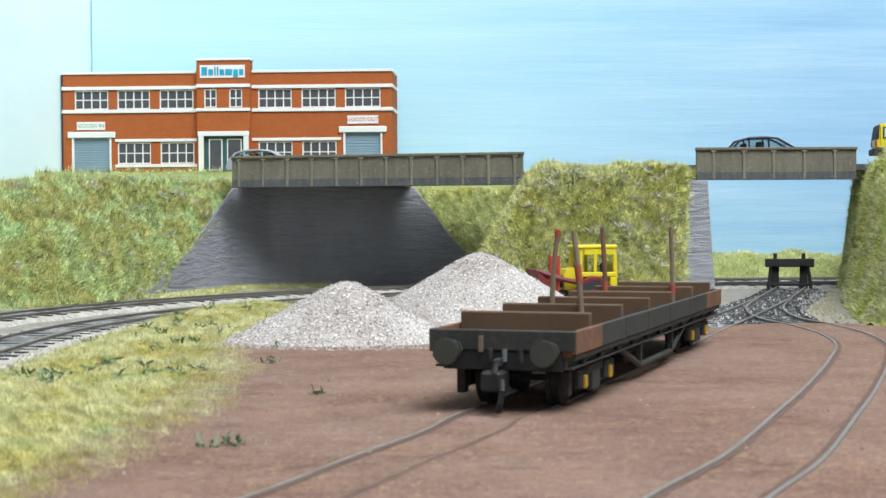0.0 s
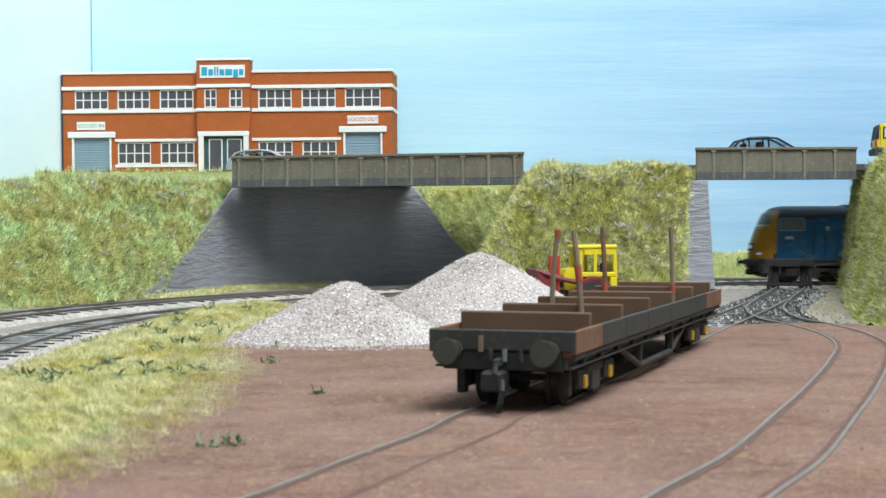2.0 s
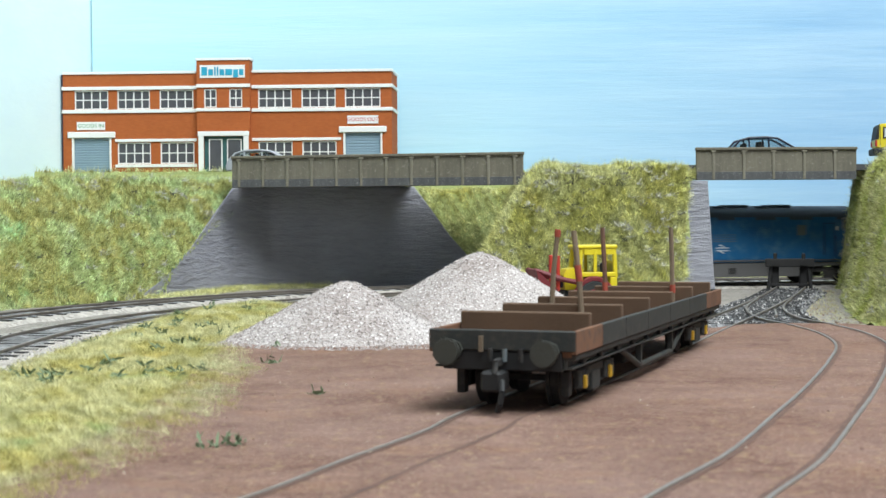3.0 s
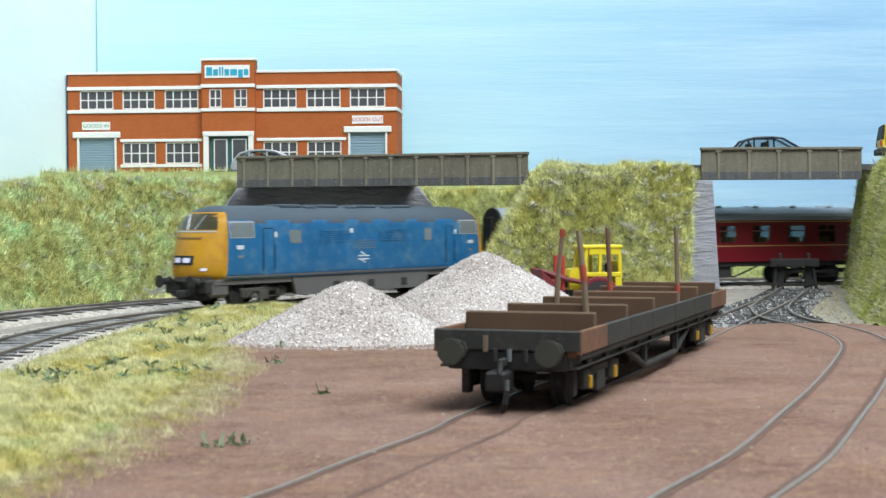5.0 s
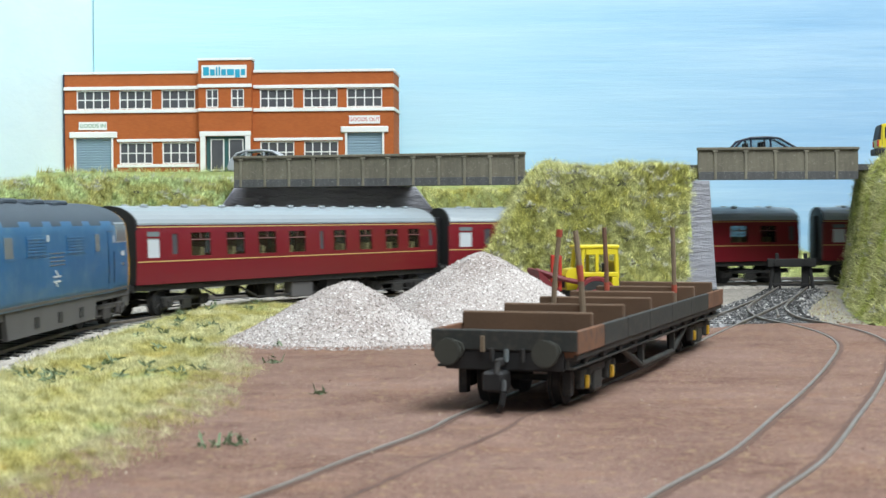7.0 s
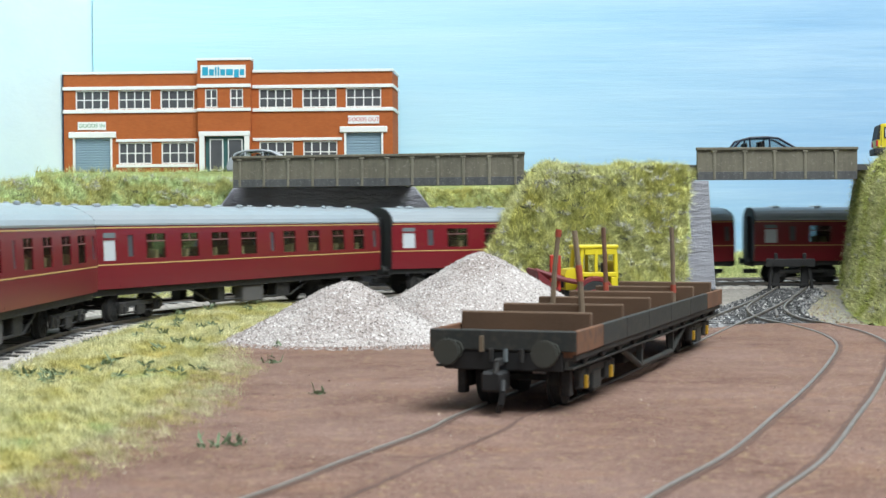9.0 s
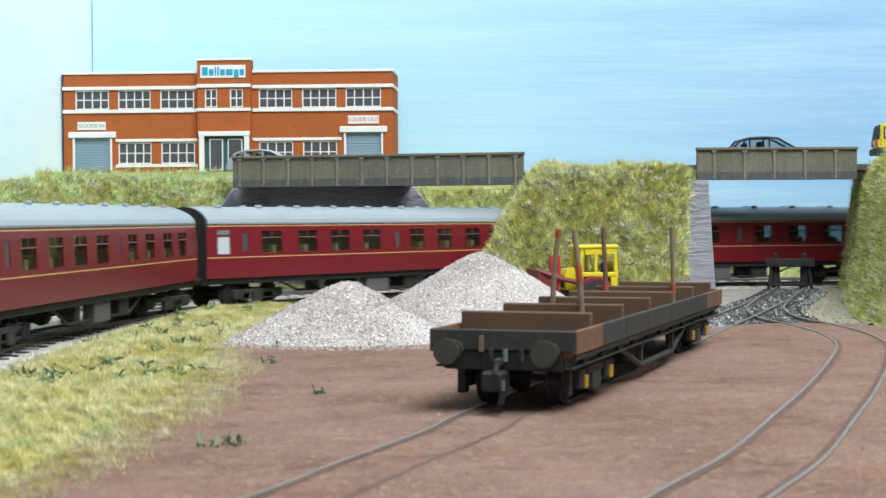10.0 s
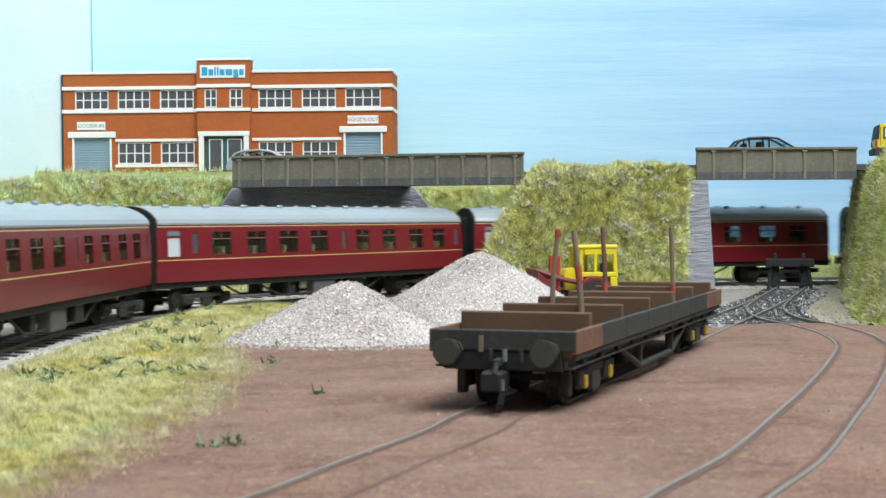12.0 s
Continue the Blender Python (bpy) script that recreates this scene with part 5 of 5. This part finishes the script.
        for y in (-6, -3.4, 4.5, 7.5):
            part("hose", rods(((w * 114.8, y, 13), (w * 116, y, 9), 0.6), ((w * 116, y, 9), (w * 115.2, y + 0.5, 5.5), 0.6), seg=6), M["under"], lo)
    for s in (1, -1):
        def side(name, x0, x1, z0, z1, mat, out=0.12, label="", parent=lo, thick=0.3):
            b = boxes((x0, x1, 0, thick, z0, z1), bevel=0.05)
            if z1 - z0 > 5:
                bmesh.ops.subdivide_edges(b, edges=[e for e in b.edges if abs(e.verts[0].co.z - e.verts[1].co.z) > 4], cuts=5, use_grid_fill=True)
            for v in b.verts:
                v.co.y = s * (v.co.y + half(v.co.z) + out - thick)
            if s < 0:
                bmesh.ops.reverse_faces(b, faces=b.faces)
            return part(name, b, M[mat], parent, label)
        for x0, x1 in ((83.6, 100.4), (-100.4, -83.6)):
            w_ = side("cab_window", x0, x1, 34.4, 42.8, "silver", 0.12, "silver-framed cab window")
            side("pane", x0 + 0.45, x1 - 0.45, 34.9, 42.2, "greywindow", 0.2, parent=w_)
        for x0, x1 in ((49.4, 59.6), (-58, -50)):
            w_ = side("side_window", x0, x1, 30.5, 39.0, "locoblue", 0.12)
            side("pane", x0 + 0.8, x1 - 0.8, 31.4, 38.2, "greywindow", 0.2, parent=w_)
        for x0, x1 in ((70.8, 77.6), (-77.6, -70.8)):
            side("door_gap", x0 - 0.5, x1 + 0.5, 15.2, 39.4, "navy", 0.06)
            side("door", x0, x1, 15.6, 39.0, "locoblue", 0.16)
            for xr in (x0 - 0.9, x1 + 0.7):
                side("handrail", xr, xr + 0.3, 18, 31, "navy", 0.4)
            side("works_plate", x0 - 3.0, x0 - 1.2, 34.5, 37.3, "frosted", 0.16)
        for x0, x1 in ((14, 36), (-34.4, -11.5)):
            g_ = side("grille", x0, x1, 31.0, 38.6, "locoblue", 0.12, "grey-blue louvred grille")
            for i in range(6):
                side("louvre", x0 + 0.4, x1 - 0.4, 31.6 + i * 1.1, 32.2 + i * 1.1, "locoblue", 0.32, parent=g_)
        side("plate", 10, 12.5, 36.3, 38.6, "frosted", 0.15)
        for i in range(4):
            side("lettering_bar", -8, 10, 27.6 + i * 1.4, 28.0 + i * 1.4, "greywindow", 0.14)
        for z in (21.5, 23.3):
            side("emblem", -2.4, 6.4, z, z + 0.7, "frosted", 0.15, "white railway emblem")
        for i in range(5):
            side("emblem", 0.4 + i * 0.7, 1.5 + i * 0.7, 23.9 + i * 0.32, 24.6 + i * 0.32, "frosted", 0.14)
            side("emblem", 0.4 + i * 0.7, 1.5 + i * 0.7, 21.0 - (4 - i) * 0.32 + 0.1, 21.7 - (4 - i) * 0.32 + 0.1, "frosted", 0.14)
        for x in (94, -94):
            side("number_bar", x - 2.4, x + 2.4, 28.8, 30.8, "frosted", 0.15)
            side("number_bar", x - 1.5, x + 1.5, 24.4, 25.8, "greywindow", 0.15)
        side("lower_strip", -104, 104, 14.6, 15.6, "locoskirt", 0.2)
        sk = prism([(-56, 14.0), (56, 14.0), (53, 4.6), (-53, 4.6)], *sorted((s * 16.6, s * 14.8)), "y")
        part("skirt", sk, M["locoskirt"], lo, "weathered grey-brown skirt")
        for a, b in ((56.2, 110), (-110, -56.2)):
            part("skirt_end", boxes((a, b, min(s * 16.2, s * 15), max(s * 16.2, s * 15), 11.2, 14.1), bevel=0.2), M["locoskirt"], lo)
        for x in (20, -8, -36):
            part("filler_box", boxes((x, x + 5, min(s * 16.6, s * 17.0), max(s * 16.6, s * 17.0), 6.6, 10.6), bevel=0.15), M["under"], lo)
    for w in (1, -1):
        for s in (1, -1):
            cw = boxes(tuple(sorted((w * 99, w * 112))) + (min(s * 11.5, s * 15.8), max(s * 11.5, s * 15.8), 5.2, 13.9), bevel=1.6)
            part("nose_cowl", cw, M["locoskirt"], lo, "grey-brown cowl below the nose")
    part("fuel_tank", boxes((-50, 50, -14.5, 14.5, 5, 14)), M["under"], lo)
    for x in (46, 18, -14, -44):
        part("roof_fan", boxes((x - 8, x + 8, -6.5, 6.5, 49.6, 51.6), bevel=0.6), M["lococab"], lo)
    for x in (33, 0, -30):
        part("roof_panel", boxes((x - 4, x + 4, -8, 8, 48.6, 50.9), bevel=0.5), M["lococab"], lo)
    return lo


# from the train's nose back to the middle of the engine, to that of the first coach, and from coach to coach
LOCO_MID, COACH_MID, PITCH = 123.0, 381.2, 272.0
TRAIN = []
loco = loco_mesh()
TRAIN.append((loco, LOCO_MID, 78.0, [bogie(loco, "bogie", 30.0, 6.7, 14.6, M["bogiegrey"], M["bogiegrey"]), bogie(loco, "bogie", 30.0, 6.7, 14.6, M["bogiegrey"], M["bogiegrey"])]))
first = coach_mesh()
bogie(first, "bogie", 34.0, 6.0, 13.8, M["under"], M["under"])
bogie(first, "bogie", 34.0, 6.0, 13.8, M["under"], M["under"])
cars = [first] + [copy_thing(first, Matrix()) for _ in range(5)]
for i, c_ in enumerate(cars):
    TRAIN.append((c_, COACH_MID + PITCH * i, 93.0, [o for o in c_.children if o.name.startswith("bogie")]))


# ---- buffer stop at the siding's end ----
def buffer_stop():
    b = empty("buffer_stop", "black timber and rail buffer stop on the siding", "buffer stop")
    part("beam", boxes((-14.9, 14.9, -2.4, 2.2, 12.2, 17.4), bevel=0.4), M["sleeper"], b)
    for x in (-8.7, 8.7):
        k = math.copysign(1.0, x)
        part("post", boxes((x - 2.3, x + 2.3, 0.5, 3.6, -3, 17.2), bevel=0.3), M["sleeper"], b)
        part("post_cap", boxes((x - 1.1, x + 1.1, 0.6, 2.9, 17.2, 20.8), bevel=0.3), M["sleeper"], b)
        part("strut", rods(((x, 3, 14), (x, 22, -2.5), 1.1)), M["sleeper"], b)
        part("strut", rods(((x + k * 4.6, -1.0, -2.8), (x + k * 2.6, 0.2, 12.6), 1.1)), M["sleeper"], b)
        part("buffer_pad", rods(((x, -2.4, 15), (x, -3.4, 15), 2.0)), M["sleeper"], b)
    part("tie_bar", boxes((-12, 12, 0.0, 1.4, 0.2, 1.8), bevel=0.2), M["sleeper"], b)
    b.matrix_basis = pose(217.0 * MM, 915 * MM, 0, 0, 0, -8)


buffer_stop()


# ---- yellow tractor behind the heap ----
def tractor():
    t = empty("tractor", "yellow tractor with open cab and dark red loader arms", "tractor")
    hood = prism([(3.8, 12.5), (3.2, 19.5), (4.4, 22.2), (9, 23.0), (13, 22.6), (13, 12.5)], -4.6, 4.6, "y")
    part("bonnet", hood, M["yellow"], t)
    part("grille", boxes((2.7, 3.15, -3.4, 3.4, 13.5, 19.0)), M["black"], t)
    for x, y in ((11.5, -6.6), (11.5, 6.6), (28, -6.6), (28, 6.6)):
        part("cab_post", rods(((x - (1.6 if x < 20 else -0.6), y, 18), (x, y * 0.94, 32.2), 1.15), seg=8), M["yellow"], t)
    part("cab_roof", boxes((9.2, 29.6, -7.8, 7.8, 32.0, 33.9), bevel=0.6), M["yellow"], t)
    for y in (-6.9, 6.9):
        part("cab_sill", boxes((10.5, 29.0, y - 0.8, y + 0.8, 18.6, 20.8), bevel=0.3), M["yellow"], t)
        part("cab_post", boxes((17.4, 19.0, y - 0.6, y + 0.6, 20, 32), bevel=0.2), M["yellow"], t)
        part("door_rail", boxes((12.5, 28.0, y - 0.5, y + 0.5, 29.2, 31.9), bevel=0.2), M["yellow"], t)
        part("rear_corner", boxes((25.6, 29.2, y - 0.7, y + 0.7, 9.5, 18.6), bevel=0.4), M["yellow"], t)
    part("rear_panel", boxes((28.6, 29.6, -6.0, 6.0, 10, 26), bevel=0.3), M["yellow"], t)
    part("seat", boxes((20, 25, -3, 3, 15, 19), (24, 25.4, -3, 3, 19, 25), bevel=0.5), M["black"], t)
    part("chassis", boxes((3, 28, -3.6, 3.6, 7.5, 12.4), bevel=0.6), M["under"], t)
    for x, r, w in ((6.2, 4.6, 3.4), (16.8, 8.4, 4.6)):
        for y in (-8.2, 8.2):
            wh = rods(((x, y - w / 2, r), (x, y + w / 2, r), r), seg=28)
            bmesh.ops.bevel(wh, geom=list(wh.edges), offset=0.5, segments=1, affect="EDGES")
            o = part("tyre", wh, M["tyre"], t)
            part("rim", rods(((x, y - w / 2 - 0.2, r), (x, y + w / 2 + 0.2, r), r * 0.55), seg=20), M["maroonpaint"], o)
    for y in (-9.2, 9.2):
        mg = bmesh.new()
        for i in range(7):
            a0, a1 = radians(15 + i * 21), radians(15 + (i + 1) * 21)
            rod(mg, (16.8 + 9.4 * math.cos(a0), y, 8.4 + 9.4 * math.sin(a0)), (16.8 + 9.4 * math.cos(a1), y, 8.4 + 9.4 * math.sin(a1)), 1.4, 6)
        part("mudguard", mg, M["maroonpaint"], t, "dark red mudguard")
    for y in (-6.8, 6.8):
        am = boxes((-0.9, 0.8, y * 0.8 - 0.9, y * 0.8 + 0.9, 12, 29), bevel=0.3)
        part("loader_post", am, M["redpaint"], t, "bright red upright")
        ar = bmesh.new()
        rod(ar, (12, y, 15.5), (0.4, y, 18), 1.2, 8)
        rod(ar, (0.4, y, 18), (-12, y * 0.8, 22.4), 1.5, 8, 0.9)
        part("loader_arm", ar, M["maroonpaint"], t, "dark red loader arm")
    part("loader_bucket", prism([(-1, 13), (-12, 22.4), (-11, 17.5), (-1.5, 10.5)], -9, 9, "y"), M["maroonpaint"], t, "dark red loader bucket")
    t.matrix_basis = pose(53.5 * MM, 702 * MM, -3.2 * MM, 0, 0, 14)


tractor()


# ---- road vehicles ----
def car(paint, label, L=52.0, W=22.0, H=18.4):
    c = empty("car", label, "car", "cars on the road")
    h = L / 2
    lower = prism([(-h, 4), (-h - 0.3, 8), (-h + 2, 10.6), (h - 14, 10.6), (h - 2, 9.0), (h, 7), (h - 0.5, 3.4), (-h + 1, 3.4)], -W / 2, W / 2, "y")
    bmesh.ops.bevel(lower, geom=list(lower.edges), offset=0.9, segments=2, affect="EDGES")
    part("body", lower, M[paint], c)
    prof = [(-h + 1.5, 10.2), (-h + 6, H - 2.2), (-h + 12, H - 0.4), (-2, H), (5, H - 0.8), (h - 9, 10.2)]
    for y in (-W / 2 + 2.0, W / 2 - 2.0):
        cu = bpy.data.curves.new("window_frame", "CURVE")
        cu.dimensions, cu.bevel_depth, cu.bevel_resolution = "3D", 0.75 * MM, 2
        sp = cu.splines.new("POLY")
        sp.points.add(len(prof) - 1)
        for p, (x, z) in zip(sp.points, prof):
            p.co = (x * MM, y * MM, z * MM, 1)
        cu.materials.append(M[paint])
        new("window_frame", cu).parent = c
        for x, z in ((-h + 12, H - 0.4), (-1, H)):
            part("pillar", rods(((x, y, z), (x + 0.5, y, 10.2), 0.6), seg=8), M[paint], c)
    part("roof", boxes((-h + 11, 3, -W / 2 + 2.0, W / 2 - 2.0, H - 1.0, H - 0.1), bevel=0.4), M[paint], c)
    gl_ = prism([(-h + 2.4, 10.7), (-h + 6.6, H - 2.4), (-h + 12, H - 1.2), (-2, H - 1.1), (4.6, H - 1.6), (h - 10.4, 10.7)], -W / 2 + 2.3, W / 2 - 2.3, "y")
    part("glazing", gl_, M["carglass"], c).visible_shadow = False
    part("seat", boxes((-6, -4.5, -7, -1, 8, 15), (-6, -4.5, 1, 7, 8, 15), (-16, -14.5, -7, 7, 8, 14), bevel=0.4), M["black"], c)
    for x in (-h + 9, h - 9.5):
        for y in (-W / 2 + 1.2, W / 2 - 1.2):
            t = part("tyre", rods(((x, y - 1.3, 4), (x, y + 1.3, 4), 4.0), seg=20), M["tyre"], c)
            part("rim", rods(((x, y - 1.45, 4), (x, y + 1.45, 4), 2.4), seg=14), M["silver"], t)
    part("headlight", boxes((h - 1.2, h - 0.2, -9, -6, 6.5, 8.2), (h - 1.2, h - 0.2, 6, 9, 6.5, 8.2), bevel=0.2), M["frosted"], c)
    return c


c1 = car("silver", "silver hatchback parked on the road before the factory", 50, 22, 17.2)
c1.matrix_basis = pose(-119 * MM, 985 * MM, 72.6 * MM, 0, 0, -4)
c2 = car("navy", "dark blue saloon car on the short bridge", 51, 21, 17.6)
c2.matrix_basis = pose(208.0 * MM, 938 * MM, 76.6 * MM, 0, 0, 0)


def van():
    v = empty("yellow_van", "yellow road recovery van on the hill road", "van")
    b = prism([(1.2, 9.2), (0.6, 14.5), (2.2, 23.5), (4, 24.8), (56, 24.8), (56, 9.2)], -11, 11, "y")
    bmesh.ops.bevel(b, geom=list(b.edges), offset=0.6, segments=1, affect="EDGES")
    part("body", b, M["yellow"], v)
    w_ = part("side_window", boxes((5.0, 16.5, -11.35, -11.02, 15.2, 22.6), bevel=0.15), M["black"], v, "black-framed cab window")
    part("pane", boxes((5.9, 15.6, -11.5, -11.36, 16.2, 21.8), bevel=0.05), M["frosted"], w_)
    part("door_line", boxes((3.2, 3.5, -11.1, -11.01, 9.6, 23.0)), M["black"], v)
    part("rear_window", prism([(0.55, 14.6), (2.05, 23.4), (3.0, 24.4), (2.6, 14.6)], -11.15, 11.15, "y"), M["black"], v, "black rear screen and pillar")
    for y in (-11.2, 8.6):
        part("tail_light", boxes((0.3, 1.6, y, y + 2.6, 10.4, 14.2), bevel=0.2), M["redpaint"], v)
    part("bumper", boxes((-1.0, 6.5, -11.4, 11.4, 5.0, 9.1), bevel=0.6), M["under"], v)
    part("sill", boxes((6.6, 55, -10.8, 10.8, 5.6, 9.1), bevel=0.4), M["under"], v)
    for x in (10, 46):
        for y in (-9.6, 9.6):
            t = part("tyre", rods(((x, y - 1.6, 4.2), (x, y + 1.6, 4.2), 4.2), seg=20), M["tyre"], v)
            part("rim", rods(((x, y - 1.75, 4.2), (x, y + 1.75, 4.2), 2.3), seg=14), M["silver"], t)
    v.matrix_basis = pose(277.6 * MM, 945 * MM, 78.0 * MM, 0, 0, -8.7)


van()


# ---- grass, scrub and litter of the scenery ----
tufts("grass_left", HILL_L, hill_l_z, 300000, 6.2, M["grass_left"], "long mixed green and straw grass on the embankment", 11, keep=lambda x, y: (y < 1066) & (x < -120) & (x > -330), width=0.34, lean=1.1, mat=0.9)
tufts("grass_back", HILL_B, hill_b_z, 40000, 4.5, M["grass_hill"], "green grass on the slope behind the bridge", 12, width=0.22, lean=0.9, mat=1.0)
tufts("grass_middle", HILL_M, hill_m_z, 260000, 7.0, M["grass_hill"], "long dry green grass on the middle hill", 13, keep=lambda x, y: y < 930, width=0.36, lean=1.25, mat=0.9)
tufts("grass_right", HILL_R, hill_r_z, 340000, 4.4, M["grass_right"], "thick green grass on the embankment by the yard", 14, keep=lambda x, y: x < 300, width=0.26, lean=2.4, mat=0.9)
tufts("grass_bank", BANK, bank_z, 40000, 4.0, M["grass_hill"], "green grass on the low bank", 15, width=0.2, lean=1.2)
tufts("grass_verge", VERGE, lambda x, y, d: np.maximum(verge_z(x, y, np.maximum(inside(x, y, TURF)[1] * inside(x, y, TURF)[0], 0)), yard_z(x, y, 6.0 + 0 * x) - 0.3), 520000, 2.6, M["grass_pale"], "pale yellow-green grass on the verge", 16, width=0.12, lean=1.3, thin=14.0, mat=1.2, knot=1.6)


# stray long stalks
for poly_, z_, n_, mt_, kp_, sd_ in ((HILL_L, hill_l_z, 2600, "grass_left", lambda x, y: (y < 1066) & (x < -120) & (x > -330), 71),
                                     (HILL_M, hill_m_z, 2600, "grass_hill", lambda x, y: y < 930, 72), (HILL_R, hill_r_z, 2600, "grass_right", lambda x, y: x < 300, 73)):
    tufts("long_grass", poly_, z_, n_, 9.5, M[mt_], "stray long pale stalks in the grass", sd_, keep=kp_, width=0.22, lean=1.2)


WALLFOOT = [(-182, 862), (-160, 868), (-140, 930), (-112, 975), (-70, 992), (-70, 1008), (-110, 1000), (-140, 976), (-158, 928), (-176, 872)]
tufts("grass_wallfoot", WALLFOOT, lambda x, y, d: -3.2 + 0.25 * np.minimum(d, 8), 9000, 3.6, M["grass_hill"], "straggling grass at the foot of the abutment", 17, width=0.17, lean=1.3)


tufts("grass_sandy", SANDY, lambda x, y, d: -3.1 + 0 * x, 2600, 2.6, M["grass_pale"], "sparse straw grass creeping over the sandy ground", 18, width=0.13, lean=1.6)


def scrub(name, spots, size, mat, label, seed):
    """Small clumps of stiff twiggy foliage, one object of stuff."""
    rng = np.random.default_rng(seed)
    v, f = [], []
    for x, y, z in spots:
        for _ in range(int(rng.integers(9, 18))):
            d = rng.normal(0, 1, 3)
            d[2] = abs(d[2]) * 0.8
            d /= np.linalg.norm(d)
            s = np.cross(d, rng.normal(0, 1, 3))
            s /= np.linalg.norm(s)
            ln, w = size * rng.uniform(0.4, 1.1), size * (0.09 if mat == "greenleaf" else 0.055)
            o = np.array([x, y, z]) + rng.normal(0, size * 0.35, 3) * np.array([1, 1, 0.5])
            k = len(v)
            v += [o - s * w, o + s * w, o + d * ln * 0.6 + s * w, o + d * ln, o + d * ln * 0.6 - s * w]
            f.append((k, k + 1, k + 2, k + 3, k + 4))
            e = o + d * ln * 0.5
            d2 = d + rng.normal(0, 0.9, 3)
            k = len(v)
            v += [e - s * w, e + s * w, e + d2 * ln * 0.35]
            f.append((k, k + 1, k + 2))
    return tagged(raw(name, v, f, M[mat], None, label, smooth=False), label, "scrub", kind="stuff")


def spots(poly, z, n, seed, keep=None, lift=3.0):
    rng = np.random.default_rng(seed)
    out = []
    x0, x1, y0, y1 = min(p[0] for p in poly), max(p[0] for p in poly), min(p[1] for p in poly), max(p[1] for p in poly)
    while len(out) < n:
        x, y = rng.uniform(x0, x1), rng.uniform(y0, y1)
        hit, d = inside(np.array([x]), np.array([y]), poly)
        if hit[0] and (keep is None or keep(x, y)):
            out.append((x, y - lift, float(z(np.array([x]), np.array([y]), d)[0]) + 1.8))
    return out


scrub("dark_scrub_left", spots(HILL_L, hill_l_z, 120, 54, lambda x, y: y < 1040 and x < -140), 3.4, "darktwig", "dark dry scrub in the grass", 64)
scrub("scrub_left", spots(HILL_L, hill_l_z, 190, 21, lambda x, y: y < 1040 and x < -140), 4.2, "twig", "grey-green twiggy scrub in the grass", 31)
scrub("dark_scrub_middle", spots(HILL_M, hill_m_z, 110, 56, lambda x, y: y < 905), 3.4, "darktwig", "dark dry scrub in the grass", 66)
scrub("scrub_middle", spots(HILL_M, hill_m_z, 210, 22, lambda x, y: y < 905), 3.8, "twig", "grey-green twiggy scrub on the hill", 32)
scrub("dark_scrub_right", spots(HILL_R, hill_r_z, 190, 55, lambda x, y: x < 310), 3.4, "darktwig", "dark dry scrub in the grass", 65)
scrub("scrub_right", spots(HILL_R, hill_r_z, 220, 23, lambda x, y: x < 310), 3.8, "twig", "grey-green scrub on the embankment", 33)
scrub("scrub_verge", spots(TURF, verge_z, 40, 24, lambda x, y: y > 380, 0.0), 3.0, "greenleaf", "dull green scrub on the verge", 34)
scrub("weed_yard", [(-54.5, 448, -0.4), (-52.6, 449, -0.4), (-46, 283, -0.4), (-43.5, 284, -0.4), (-40.5, 285, -0.4), (-32, 368, -0.4), (-58, 505, -0.4)], 3.0, "greenleaf", "small green weeds on the yard earth", 35)


# ---- what moves ----
# distance of the train's nose past the top of the curve, mm, time by time
NOSE = [(0.0, -213.0), (2.0, 80.0), (3.0, 226.0), (5.5, 592.0), (7.0, 828.5), (9.5, 1225.0), (12.0, 1623.0)]


def nose_at(t):
    ts, ss = [r[0] for r in NOSE], [r[1] for r in NOSE]
    for i in range(len(ts) - 1):
        if t <= ts[i + 1] + 1e-9:
            break
    def slope(k):
        if k <= 0:
            return (ss[1] - ss[0]) / (ts[1] - ts[0])
        if k >= len(ts) - 1:
            return (ss[-1] - ss[-2]) / (ts[-1] - ts[-2])
        return (ss[k + 1] - ss[k - 1]) / (ts[k + 1] - ts[k - 1])
    h = ts[i + 1] - ts[i]
    u = (t - ts[i]) / h
    return ((2 * u ** 3 - 3 * u * u + 1) * ss[i] + (u ** 3 - 2 * u * u + u) * h * slope(i)
            + (3 * u * u - 2 * u ** 3) * ss[i + 1] + (u ** 3 - u * u) * h * slope(i + 1))


def motions():
    times = [k * 0.2 for k in range(61)]
    for veh, mid, half, bogies in TRAIN:
        rows, turns = [], {b: [] for b in bogies}
        for t in times:
            s = nose_at(t) - mid
            fx, fy, fh = line_at(s + half)
            rx, ry, rh = line_at(s - half)
            head = math.atan2(fy - ry, fx - rx)
            rows.append((t, pose((fx + rx) / 2 * MM, (fy + ry) / 2 * MM, 0, 0, 0, math.degrees(head))))
            for b, (sign, h) in zip(bogies, ((1, fh), (-1, rh))):
                d = (h - head + math.pi) % (2 * math.pi) - math.pi
                turns[b].append((t, pose(sign * half * MM, 0, 0, 0, 0, math.degrees(d))))
        walk(veh, rows)
        for b in bogies:
            walk(b, turns[b])
            for ws in b.children:
                if ws.name.startswith("wheelset"):
                    x, z = ws.location.x, ws.location.z
                    turn = [(k / FPS, pose(x, 0, z, 0, math.degrees(nose_at(k / FPS) * MM / z) % 360, 0)) for k in range(12 * FPS + 1)]
                    walk(ws, turn)


motions()
